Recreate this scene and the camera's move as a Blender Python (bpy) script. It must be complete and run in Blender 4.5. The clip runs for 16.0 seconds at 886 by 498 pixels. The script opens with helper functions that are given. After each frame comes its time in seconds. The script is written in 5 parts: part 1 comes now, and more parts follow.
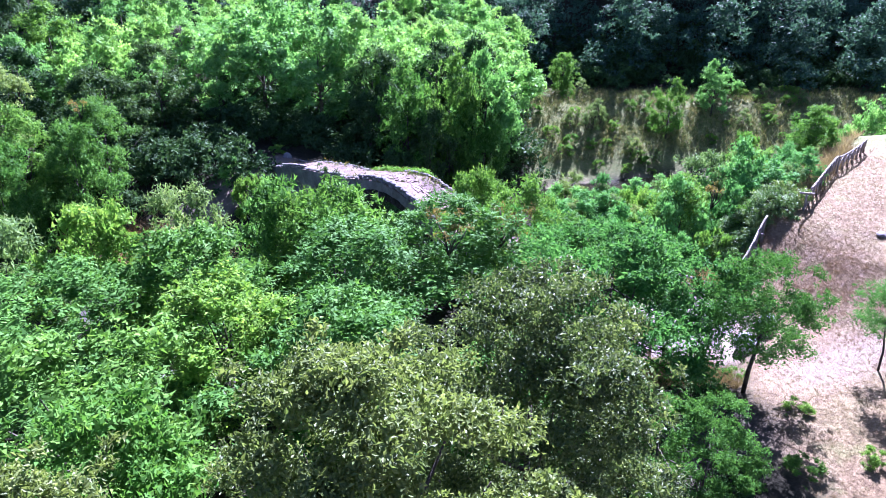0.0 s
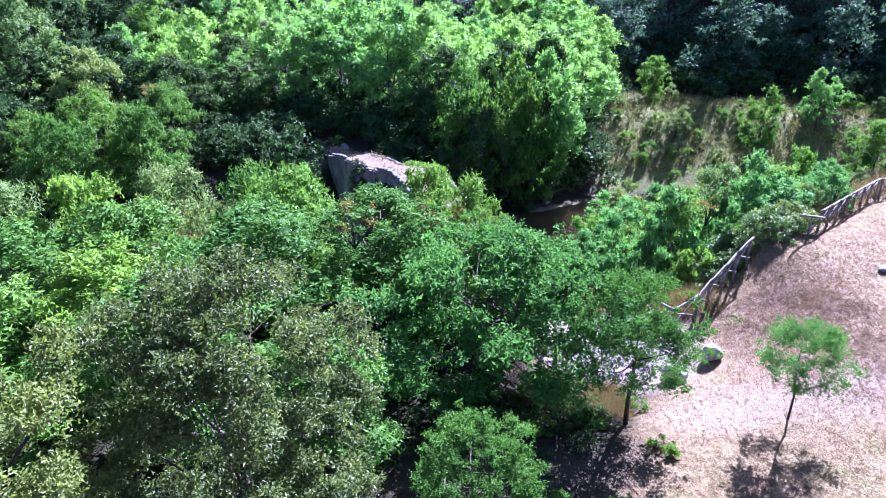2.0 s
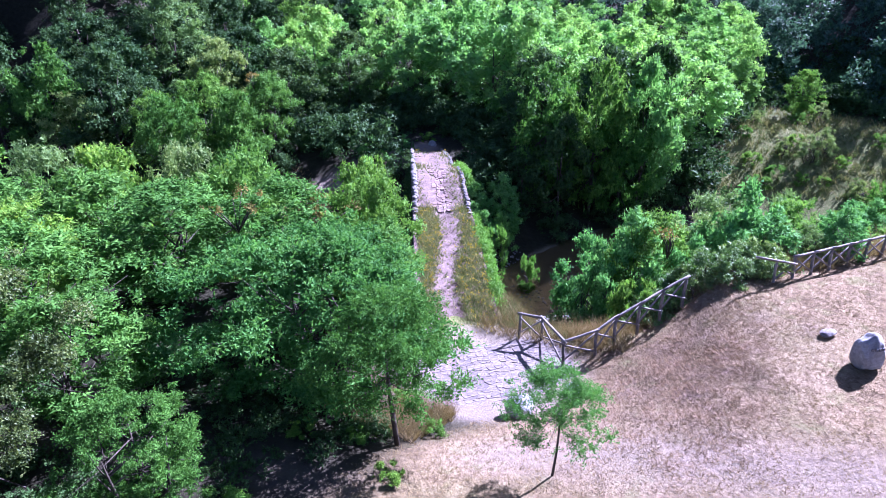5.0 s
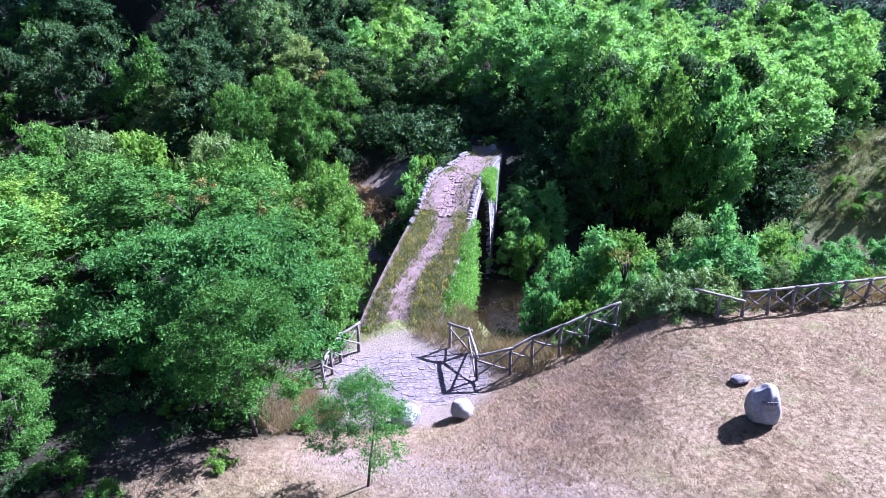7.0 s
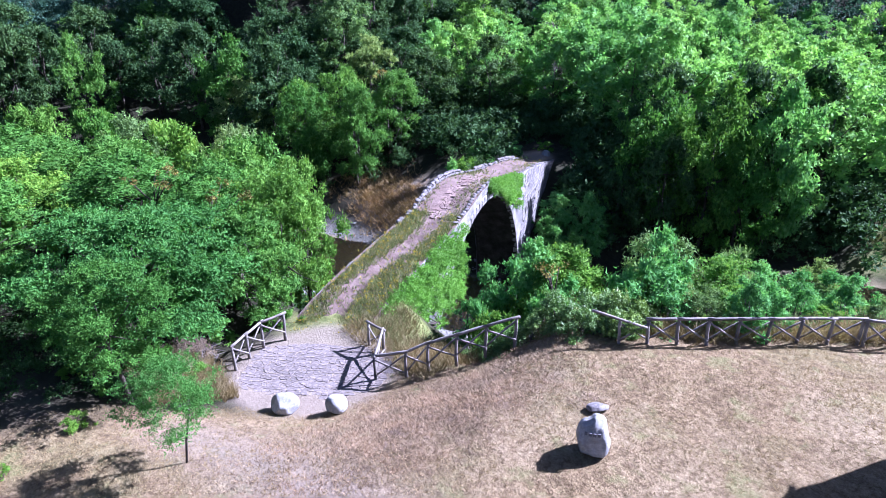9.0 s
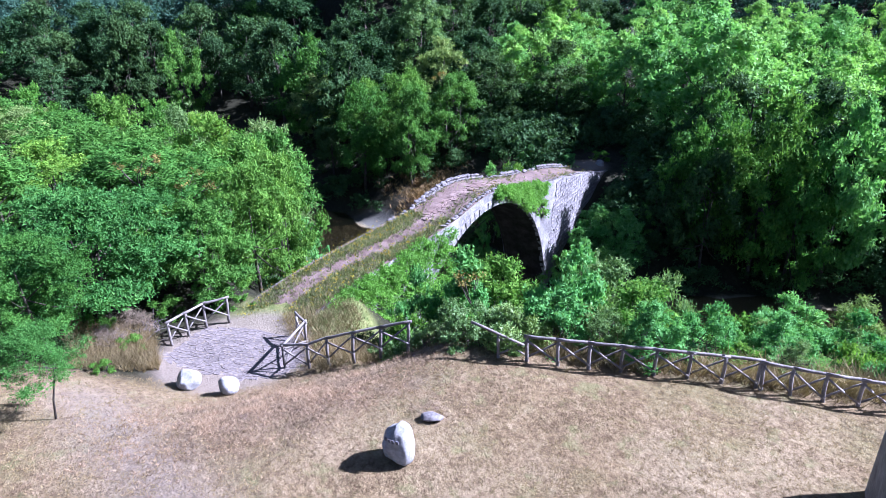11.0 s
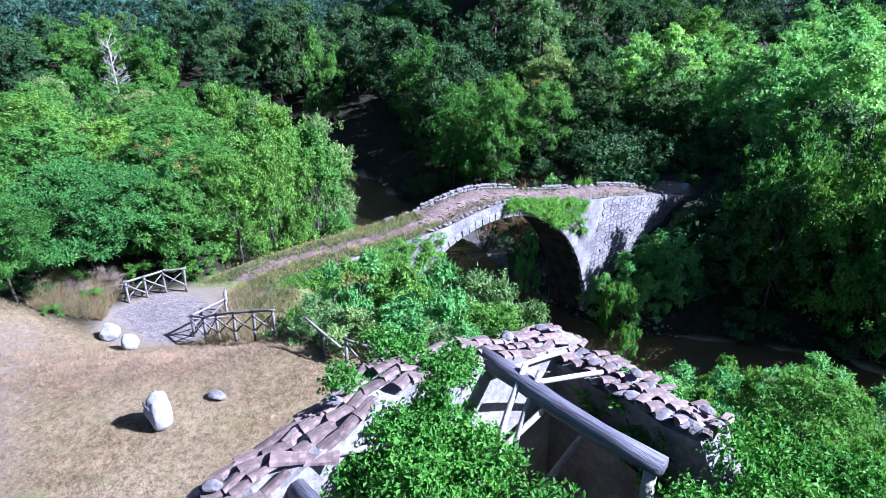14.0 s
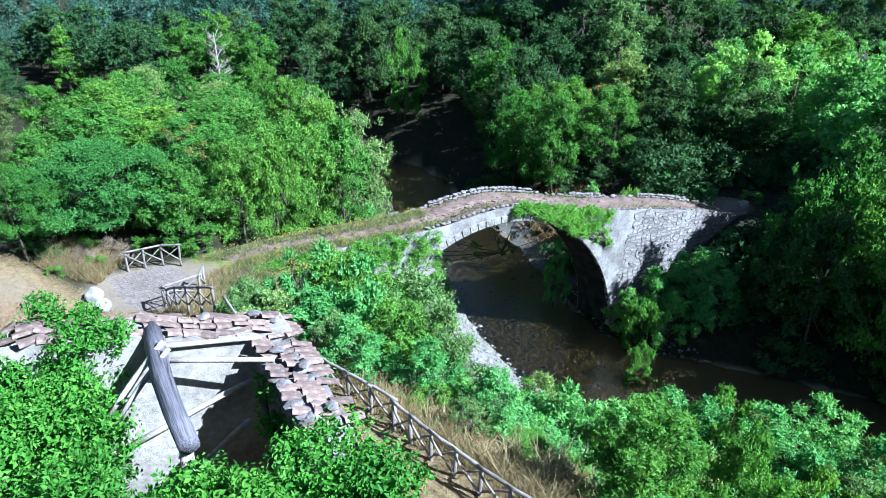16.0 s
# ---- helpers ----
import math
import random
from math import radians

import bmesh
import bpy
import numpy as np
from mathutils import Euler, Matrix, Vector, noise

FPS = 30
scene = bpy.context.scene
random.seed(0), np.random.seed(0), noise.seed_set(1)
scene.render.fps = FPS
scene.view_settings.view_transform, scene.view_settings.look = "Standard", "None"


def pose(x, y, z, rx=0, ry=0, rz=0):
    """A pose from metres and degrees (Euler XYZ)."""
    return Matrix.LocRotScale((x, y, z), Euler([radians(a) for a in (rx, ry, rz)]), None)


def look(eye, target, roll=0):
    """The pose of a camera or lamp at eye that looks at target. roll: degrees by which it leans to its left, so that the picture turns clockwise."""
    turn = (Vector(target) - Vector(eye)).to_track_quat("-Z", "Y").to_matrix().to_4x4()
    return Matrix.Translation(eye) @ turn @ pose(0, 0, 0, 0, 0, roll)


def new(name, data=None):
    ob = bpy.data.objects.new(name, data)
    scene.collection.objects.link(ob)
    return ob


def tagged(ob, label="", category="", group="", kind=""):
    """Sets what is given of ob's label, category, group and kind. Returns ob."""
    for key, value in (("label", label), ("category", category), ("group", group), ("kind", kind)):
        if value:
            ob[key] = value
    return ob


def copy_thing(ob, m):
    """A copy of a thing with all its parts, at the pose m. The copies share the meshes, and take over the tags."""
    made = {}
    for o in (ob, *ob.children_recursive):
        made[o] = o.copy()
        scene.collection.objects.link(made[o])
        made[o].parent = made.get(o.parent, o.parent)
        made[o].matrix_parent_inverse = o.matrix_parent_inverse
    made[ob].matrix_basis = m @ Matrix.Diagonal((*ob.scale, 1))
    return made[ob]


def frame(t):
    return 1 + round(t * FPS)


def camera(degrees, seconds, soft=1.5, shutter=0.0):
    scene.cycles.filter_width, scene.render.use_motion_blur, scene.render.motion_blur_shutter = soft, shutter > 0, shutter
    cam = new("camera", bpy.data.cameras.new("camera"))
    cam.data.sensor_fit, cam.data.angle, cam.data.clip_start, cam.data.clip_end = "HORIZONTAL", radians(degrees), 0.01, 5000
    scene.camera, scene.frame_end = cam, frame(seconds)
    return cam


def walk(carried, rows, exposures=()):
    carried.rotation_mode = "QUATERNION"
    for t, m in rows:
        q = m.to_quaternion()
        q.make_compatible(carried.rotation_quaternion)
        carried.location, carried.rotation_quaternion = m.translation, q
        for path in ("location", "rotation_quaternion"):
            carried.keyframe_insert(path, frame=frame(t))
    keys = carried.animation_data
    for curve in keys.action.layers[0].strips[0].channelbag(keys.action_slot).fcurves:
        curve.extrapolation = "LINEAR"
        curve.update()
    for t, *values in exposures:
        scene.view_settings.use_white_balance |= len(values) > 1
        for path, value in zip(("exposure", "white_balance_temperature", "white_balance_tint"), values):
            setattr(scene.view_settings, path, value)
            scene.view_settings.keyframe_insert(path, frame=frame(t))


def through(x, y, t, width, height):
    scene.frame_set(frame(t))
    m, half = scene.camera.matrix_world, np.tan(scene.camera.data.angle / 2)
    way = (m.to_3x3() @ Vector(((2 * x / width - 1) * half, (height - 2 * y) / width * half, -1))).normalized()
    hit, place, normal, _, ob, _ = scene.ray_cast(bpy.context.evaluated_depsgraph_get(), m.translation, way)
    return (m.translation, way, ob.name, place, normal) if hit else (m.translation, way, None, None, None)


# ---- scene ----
cam = camera(68.0, 16.0, soft=0.7)
METRES, EYE, TILT, LEAN, TURN = 60.0, 13.3, -24.5, 0.0, 0.0
ROWS = [
    (0.0, 0.0, 0.0, 0.0, 0.0, 0.0, -0.0),
    (0.5, 0.0334, 0.0033, -0.0006, 2.75, -0.02, -1.22),
    (1.0, 0.0643, 0.0076, -0.0001, 5.41, -0.11, -2.44),
    (1.5, 0.0976, 0.014, 0.0012, 8.19, -0.22, -3.76),
    (2.0, 0.1278, 0.0206, 0.0029, 10.71, -0.4, -4.8),
    (2.5, 0.1601, 0.029, 0.0054, 13.52, -0.63, -6.0),
    (3.0, 0.1891, 0.0382, 0.0084, 16.15, -0.94, -7.1),
    (3.5, 0.2197, 0.0496, 0.0126, 18.92, -1.3, -8.23),
    (4.0, 0.2473, 0.0611, 0.0174, 21.5, -1.66, -9.31),
    (6.5, 0.3756, 0.1315, 0.0527, 35.5, -4.47, -14.7),
    (7.0, 0.3983, 0.1478, 0.0612, 38.17, -5.16, -15.62),
    (7.5, 0.4224, 0.1667, 0.0707, 41.03, -5.94, -16.55),
    (8.0, 0.4438, 0.1852, 0.0798, 43.65, -6.7, -17.37),
    (8.5, 0.4664, 0.2064, 0.0899, 46.56, -7.56, -18.22),
    (9.0, 0.4863, 0.2269, 0.0997, 49.32, -8.42, -18.97),
    (9.5, 0.5069, 0.2499, 0.1112, 52.31, -9.4, -19.75),
    (12.0, 0.5872, 0.37, 0.173, 67.19, -14.69, -22.76),
    (12.5, 0.5998, 0.3968, 0.1874, 70.43, -15.94, -23.28),
    (13.0, 0.6102, 0.4223, 0.2007, 73.45, -17.12, -23.63),
    (13.5, 0.6197, 0.4504, 0.2145, 76.69, -18.4, -23.99),
    (14.0, 0.6268, 0.4769, 0.227, 79.69, -19.62, -24.27),
    (14.5, 0.6331, 0.506, 0.2404, 82.95, -20.93, -24.49),
    (15.0, 0.6373, 0.5327, 0.2527, 86.01, -22.17, -24.66),
    (15.5, 0.6399, 0.561, 0.2654, 89.08, -23.43, -24.69),
    (16.0, 0.6408, 0.5869, 0.2774, 92.12, -24.69, -24.69),
]
walk(cam, [(t, pose(0, 0, EYE, TILT, LEAN, TURN) @ pose(METRES * x, METRES * y, METRES * z, 90 + pitch, roll, yaw)) for t, x, y, z, yaw, pitch, roll in ROWS],
     [(0.0, 2.92, 4980.0, 43.0), (2.5, 2.91, 4930.0, 47.0), (4.0, 2.78, 4880.0, 48.0), (6.5, 2.54, 4900.0, 40.0), (9.5, 2.38, 4950.0, 31.0), (12.5, 2.22, 4950.0, 26.0), (14.5, 2.2, 4850.0, 20.0), (16.0, 2.18, 5000.0, 3.0)])

# ---- world, sun ----
SUN = Vector((0.26, 0.72, 0.62)).normalized()
world = bpy.data.worlds.new("daylight")
scene.world = world
world.use_nodes = True
sky = world.node_tree.nodes.new("ShaderNodeTexSky")
sky.sky_type = "NISHITA"
sky.sun_disc = False
sky.sun_elevation = math.asin(SUN.z)
sky.sun_rotation = math.atan2(SUN.x, SUN.y)
back = world.node_tree.nodes["Background"]
back.inputs["Strength"].default_value = 0.028
world.node_tree.links.new(sky.outputs["Color"], back.inputs["Color"])
sun_data = bpy.data.lights.new("sun", "SUN")
sun_data.energy, sun_data.angle, sun_data.color = 5.3, radians(0.53), (1.0, 0.95, 0.88)
sun = new("sun", sun_data)
sun.matrix_world = look(SUN * 120, (0, 0, 0))


# ---- materials ----
def nodes_of(name):
    m = bpy.data.materials.new(name)
    m.use_nodes = True
    nt = m.node_tree
    return m, nt, nt.nodes["Principled BSDF"]


def node(nt, kind, **values):
    n = nt.nodes.new(kind)
    for key, value in values.items():
        n.inputs[key].default_value = value
    return n


def ramp(nt, source, stops):
    r = nt.nodes.new("ShaderNodeValToRGB")
    e = r.color_ramp.elements
    while len(e) < len(stops):
        e.new(0.5)
    for el, (at, col) in zip(e, stops):
        el.position, el.color = at, (*col, 1)
    nt.links.new(source, r.inputs["Fac"])
    return r.outputs["Color"]


def blend(nt, fac, a, b, how="MIX"):
    n = nt.nodes.new("ShaderNodeMix")
    n.data_type, n.blend_type = "RGBA", how
    for sock, v in ((n.inputs[0], fac), (n.inputs[6], a), (n.inputs[7], b)):
        if isinstance(v, (int, float)):
            sock.default_value = v
        elif isinstance(v, tuple):
            sock.default_value = (*v, 1)
        else:
            nt.links.new(v, sock)
    return n.outputs[2]


def noise_of(nt, scale, detail=4.0, coord="Object", rough=0.6):
    c = nt.nodes.new("ShaderNodeTexCoord") if coord == "Object" else nt.nodes.new("ShaderNodeNewGeometry")
    n = node(nt, "ShaderNodeTexNoise", Scale=scale, Detail=detail, Roughness=rough)
    nt.links.new(c.outputs["Object" if coord == "Object" else "Position"], n.inputs["Vector"])
    return n.outputs["Fac"]


def bumped(nt, bsdf, height, strength, distance):
    b = node(nt, "ShaderNodeBump", Strength=strength, Distance=distance)
    nt.links.new(height, b.inputs["Height"])
    nt.links.new(b.outputs["Normal"], bsdf.inputs["Normal"])


def rough_surface(name, dark, mid, light, coarse, fine, rough=0.9, bump=0.6, depth=0.03, random_value=0.25, coord="Object", spec=0.3):
    """A mineral or wooden surface: two scales of noise, a value that varies from piece to piece, and relief."""
    m, nt, bsdf = nodes_of(name)
    a = noise_of(nt, coarse, 5, coord)
    b = noise_of(nt, fine, 6, coord, 0.7)
    col = ramp(nt, a, [(0.3, dark), (0.5, mid), (0.7, light)])
    grain = ramp(nt, b, [(0.3, (0.55, 0.55, 0.55)), (0.7, (1.25, 1.25, 1.25))])
    col = blend(nt, 0.8, col, grain, "MULTIPLY")
    info = nt.nodes.new("ShaderNodeObjectInfo")
    v = ramp(nt, info.outputs["Random"], [(0.0, (1 - random_value,) * 3), (1.0, (1 + random_value,) * 3)])
    col = blend(nt, 1.0, col, v, "MULTIPLY")
    nt.links.new(col, bsdf.inputs["Base Color"])
    bsdf.inputs["Roughness"].default_value = rough
    bsdf.inputs["Specular IOR Level"].default_value = spec
    bumped(nt, bsdf, b, bump, depth)
    return m


def foliage(name, low, mid, high, through=0.35, rough=0.65, spec=0.07, patch=0.35):
    """Leaves: colour from leaf to leaf, from bough to bough and from tree to tree; light passes through."""
    m, nt, bsdf = nodes_of(name)
    geo = nt.nodes.new("ShaderNodeNewGeometry")
    col = ramp(nt, geo.outputs["Random Per Island"], [(0.0, low), (0.55, mid), (1.0, high)])
    big = noise_of(nt, patch, 3)
    col = blend(nt, 0.7, col, ramp(nt, big, [(0.35, (0.6, 0.66, 0.62)), (0.65, (1.3, 1.25, 1.1))]), "MULTIPLY")
    info = nt.nodes.new("ShaderNodeObjectInfo")
    col = blend(nt, 1.0, col, ramp(nt, info.outputs["Random"], [(0.0, (0.75, 0.85, 0.8)), (0.5, (1.0, 1.0, 1.0)), (1.0, (1.3, 1.15, 0.95))]), "MULTIPLY")
    nt.links.new(col, bsdf.inputs["Base Color"])
    bsdf.inputs["Roughness"].default_value = rough
    bsdf.inputs["Specular IOR Level"].default_value = spec
    tr = nt.nodes.new("ShaderNodeBsdfTranslucent")
    nt.links.new(blend(nt, 1.0, col, (1.2, 1.22, 0.72), "MULTIPLY"), tr.inputs["Color"])
    mix = nt.nodes.new("ShaderNodeMixShader")
    mix.inputs[0].default_value = through
    nt.links.new(bsdf.outputs[0], mix.inputs[1])
    nt.links.new(tr.outputs[0], mix.inputs[2])
    nt.links.new(mix.outputs[0], nt.nodes["Material Output"].inputs["Surface"])
    return m


def ground_material():
    """Dry mown grass, woodland floor, trodden earth and gravel, laid out by the sheet's own masks."""
    m, nt, bsdf = nodes_of("ground")
    def mask(key):
        a = nt.nodes.new("ShaderNodeAttribute")
        a.attribute_name = key
        return a.outputs["Fac"]
    big = noise_of(nt, 0.35, 5, "World")
    mid = noise_of(nt, 2.2, 6, "World", 0.7)
    fine = noise_of(nt, 14.0, 6, "World", 0.75)
    hay = ramp(nt, mid, [(0.25, (0.092, 0.067, 0.037)), (0.5, (0.188, 0.141, 0.081)), (0.72, (0.266, 0.214, 0.133))])
    hay = blend(nt, ramp(nt, big, [(0.5, (0, 0, 0)), (0.72, (0.500, 0.500, 0.500))]), hay, (0.126, 0.143, 0.051))
    worn = noise_of(nt, 0.21, 4, "World")
    hay = blend(nt, ramp(nt, worn, [(0.5, (0, 0, 0)), (0.66, (0.75, 0.75, 0.75))]), hay, (0.272, 0.220, 0.140))
    hay = blend(nt, 0.85, hay, ramp(nt, fine, [(0.3, (0.5, 0.47, 0.45)), (0.7, (1.3, 1.28, 1.25))]), "MULTIPLY")
    tuft = noise_of(nt, 5.5, 5, "World", 0.6)
    hay = blend(nt, 0.75, hay, ramp(nt, tuft, [(0.36, (0.52, 0.47, 0.43)), (0.5, (1.0, 1.0, 1.0)), (0.66, (1.2, 1.19, 1.16))]), "MULTIPLY")
    hay = blend(nt, ramp(nt, noise_of(nt, 0.95, 5, "World", 0.65), [(0.56, (0, 0, 0)), (0.66, (0.55, 0.55, 0.55))]), hay, (0.150, 0.158, 0.062))
    # woodland floor near black: the shade under the trees is painted in
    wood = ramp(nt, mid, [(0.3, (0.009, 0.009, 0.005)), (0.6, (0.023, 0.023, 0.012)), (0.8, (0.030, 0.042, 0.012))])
    earth = ramp(nt, fine, [(0.3, (0.143, 0.114, 0.089)), (0.7, (0.244, 0.206, 0.173))])
    stones = ramp(nt, fine, [(0.3, (0.068, 0.063, 0.059)), (0.5, (0.152, 0.148, 0.139)), (0.7, (0.253, 0.244, 0.232))])
    bed = ramp(nt, fine, [(0.3, (0.090, 0.074, 0.042)), (0.5, (0.175, 0.145, 0.085)), (0.7, (0.290, 0.255, 0.180))])
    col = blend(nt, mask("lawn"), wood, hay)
    litter = ramp(nt, mid, [(0.3, (0.075, 0.050, 0.040)), (0.55, (0.150, 0.103, 0.082)), (0.8, (0.225, 0.168, 0.135))])
    ragged = blend(nt, 1.0, ramp(nt, noise_of(nt, 1.1, 6, "World", 0.75), [(0.38, (0, 0, 0)), (0.62, (1, 1, 1))]), mask("litter"), "MULTIPLY")
    col = blend(nt, ragged, col, litter)
    meadow = ramp(nt, mid, [(0.3, (0.062, 0.087, 0.025)), (0.55, (0.136, 0.149, 0.050)), (0.75, (0.223, 0.198, 0.112))])
    col = blend(nt, mask("meadow"), col, meadow)
    col = blend(nt, mask("earth"), col, earth)
    col = blend(nt, mask("gravel"), col, stones)
    col = blend(nt, mask("bed"), col, bed)
    nt.links.new(col, bsdf.inputs["Base Color"])
    bsdf.inputs["Roughness"].default_value = 0.95
    bsdf.inputs["Specular IOR Level"].default_value = 0.15
    both = node(nt, "ShaderNodeMath")
    both.operation = "ADD"
    nt.links.new(mid, both.inputs[0])
    nt.links.new(fine, both.inputs[1])
    bumped(nt, bsdf, both.outputs[0], 0.9, 0.09)
    return m


def water_material():
    m, nt, bsdf = nodes_of("water")
    out = nt.nodes["Material Output"]
    clear = nt.nodes.new("ShaderNodeBsdfTransparent")
    clear.inputs["Color"].default_value = (0.84, 0.79, 0.64, 1)
    gloss = node(nt, "ShaderNodeBsdfGlossy", Roughness=0.08)
    fres = node(nt, "ShaderNodeFresnel", IOR=1.33)
    wave = node(nt, "ShaderNodeBump", Strength=0.5, Distance=0.05)
    nt.links.new(noise_of(nt, 2.5, 4, "World"), wave.inputs["Height"])
    nt.links.new(wave.outputs["Normal"], gloss.inputs["Normal"])
    nt.links.new(wave.outputs["Normal"], fres.inputs["Normal"])
    mix = nt.nodes.new("ShaderNodeMixShader")
    nt.links.new(fres.outputs[0], mix.inputs[0])
    nt.links.new(clear.outputs[0], mix.inputs[1])
    nt.links.new(gloss.outputs[0], mix.inputs[2])
    nt.links.new(mix.outputs[0], out.inputs["Surface"])
    return m


def beam_wood():
    """Weathered timber: grain and cracks along the beam."""
    m, nt, bsdf = nodes_of("old_beam")
    c, stretch = nt.nodes.new("ShaderNodeTexCoord"), nt.nodes.new("ShaderNodeMapping")
    stretch.inputs["Scale"].default_value = (22, 0.9, 22)
    nt.links.new(c.outputs["Object"], stretch.inputs["Vector"])
    grain = node(nt, "ShaderNodeTexNoise", Scale=1.0, Detail=5.0, Roughness=0.65)
    nt.links.new(stretch.outputs[0], grain.inputs["Vector"])
    col = ramp(nt, grain.outputs["Fac"], [(0.34, (0.020, 0.019, 0.024)), (0.44, (0.066, 0.064, 0.084)), (0.72, (0.140, 0.138, 0.175))])
    col = blend(nt, 0.6, col, ramp(nt, noise_of(nt, 1.6, 4), [(0.3, (0.65, 0.65, 0.65)), (0.7, (1.25, 1.22, 1.2))]), "MULTIPLY")
    nt.links.new(col, bsdf.inputs["Base Color"])
    bsdf.inputs["Roughness"].default_value = 0.75
    bumped(nt, bsdf, grain.outputs["Fac"], 0.9, 0.03)
    return m


GROUND = ground_material()
WATER = water_material()
BARK = rough_surface("bark", (0.021, 0.017, 0.012), (0.051, 0.042, 0.033), (0.093, 0.080, 0.068), 3, 14, bump=0.9)
DRY_TWIG = rough_surface("dry_twig", (0.068, 0.055, 0.055), (0.118, 0.101, 0.105), (0.169, 0.152, 0.152), 2, 9)
RAIL = rough_surface("weathered_rail", (0.110, 0.097, 0.089), (0.177, 0.160, 0.152), (0.253, 0.236, 0.228), 2.5, 20, rough=0.8)
BEAM = beam_wood()
LATH = rough_surface("bleached_lath", (0.169, 0.152, 0.131), (0.244, 0.228, 0.206), (0.304, 0.291, 0.274), 3, 16)
LIMESTONE = rough_surface("limestone", (0.101, 0.097, 0.097), (0.185, 0.177, 0.173), (0.262, 0.257, 0.253), 1.6, 9, bump=0.8, depth=0.05, random_value=0.18)
WHITE_STONE = rough_surface("white_stone", (0.198, 0.198, 0.208), (0.298, 0.298, 0.310), (0.372, 0.372, 0.384), 1.3, 9, bump=0.8, depth=0.04, random_value=0.1)
MASONRY = rough_surface("masonry", (0.080, 0.074, 0.077), (0.154, 0.143, 0.149), (0.228, 0.216, 0.224), 1.2, 8, bump=0.9, depth=0.06)
MORTAR = rough_surface("mortar", (0.068, 0.062, 0.062), (0.149, 0.143, 0.146), (0.248, 0.245, 0.251), 0.55, 6, bump=0.9, depth=0.08)
# Near-black copy of MASONRY: the shade below the arch is in its colour
SHADED_MASONRY = rough_surface("shaded_masonry", (0.010, 0.010, 0.009), (0.020, 0.019, 0.018), (0.038, 0.036, 0.033), 1.2, 8, bump=0.9, depth=0.06, spec=0.05)
PLASTER = rough_surface("plaster", (0.122, 0.111, 0.105), (0.193, 0.183, 0.174), (0.251, 0.244, 0.239), 0.9, 7, bump=0.7, depth=0.05)
COBBLE = rough_surface("cobble", (0.095, 0.080, 0.078), (0.141, 0.121, 0.118), (0.192, 0.165, 0.159), 3, 14, bump=0.6, random_value=0.18)
TILE = rough_surface("clay_tile", (0.078, 0.056, 0.052), (0.160, 0.116, 0.106), (0.228, 0.188, 0.175), 3, 12, bump=0.5, random_value=0.35)
ROOF_STONE = rough_surface("roof_stone", (0.068, 0.061, 0.065), (0.126, 0.116, 0.122), (0.194, 0.185, 0.192), 3, 12)
DECK = rough_surface("trodden_deck", (0.086, 0.055, 0.048), (0.145, 0.101, 0.089), (0.203, 0.150, 0.138), 1.1, 7, coord="World", bump=0.9, depth=0.06)
INK = rough_surface("faded_lettering", (0.076, 0.076, 0.093), (0.101, 0.101, 0.118), (0.126, 0.126, 0.143), 5, 30)
ROBINIA = foliage("robinia_leaf", (0.049, 0.127, 0.024), (0.080, 0.193, 0.036), (0.115, 0.233, 0.049), 0.34)
ELM = foliage("elm_leaf", (0.034, 0.113, 0.029), (0.056, 0.173, 0.048), (0.090, 0.220, 0.066), 0.41)
OAK = foliage("holm_oak_leaf", (0.077, 0.118, 0.031), (0.130, 0.181, 0.051), (0.189, 0.237, 0.079), 0.41, 0.5, 0.22)
BRONZE_OAK = foliage("bronze_oak_leaf", (0.042, 0.070, 0.022), (0.092, 0.134, 0.042), (0.185, 0.226, 0.078), 0.37, 0.5, 0.25)
WILLOW = foliage("willow_leaf", (0.093, 0.163, 0.055), (0.143, 0.231, 0.083), (0.198, 0.277, 0.115), 0.34)
BRIGHT = foliage("bright_leaf", (0.068, 0.169, 0.027), (0.108, 0.235, 0.041), (0.162, 0.283, 0.056), 0.41)
# Darkened green: the shade inside the woods is in the leaf colour
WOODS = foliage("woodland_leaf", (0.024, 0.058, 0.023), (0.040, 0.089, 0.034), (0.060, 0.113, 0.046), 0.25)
SHRUB = foliage("shrub_leaf", (0.069, 0.195, 0.056), (0.116, 0.295, 0.089), (0.177, 0.375, 0.127), 0.34)
# Extra blue in these greens imitates the haze before the far hillside
HILL = foliage("hazed_hillside_leaf", (0.030, 0.068, 0.059), (0.054, 0.114, 0.093), (0.089, 0.158, 0.125), 0.31)
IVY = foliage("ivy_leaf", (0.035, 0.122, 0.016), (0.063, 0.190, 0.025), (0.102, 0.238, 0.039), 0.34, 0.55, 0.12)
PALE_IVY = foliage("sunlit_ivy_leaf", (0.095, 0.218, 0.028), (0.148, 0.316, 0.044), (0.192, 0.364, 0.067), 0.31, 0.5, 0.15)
# Paler copy of WOODS: the sun on the far crowns is in the colour
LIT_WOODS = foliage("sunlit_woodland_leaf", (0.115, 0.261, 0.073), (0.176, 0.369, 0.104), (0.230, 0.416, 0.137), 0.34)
BRAMBLE = foliage("bramble_leaf", (0.068, 0.131, 0.036), (0.119, 0.215, 0.063), (0.187, 0.297, 0.104), 0.25, 0.5, 0.3, patch=1.2)
HAY = foliage("hay_blade", (0.152, 0.104, 0.057), (0.222, 0.162, 0.091), (0.296, 0.226, 0.131), 0.2, 0.7, 0.15)
MEADOW = foliage("meadow_blade", (0.062, 0.112, 0.032), (0.150, 0.165, 0.068), (0.300, 0.252, 0.150), 0.2, 0.7, 0.1, patch=1.3)
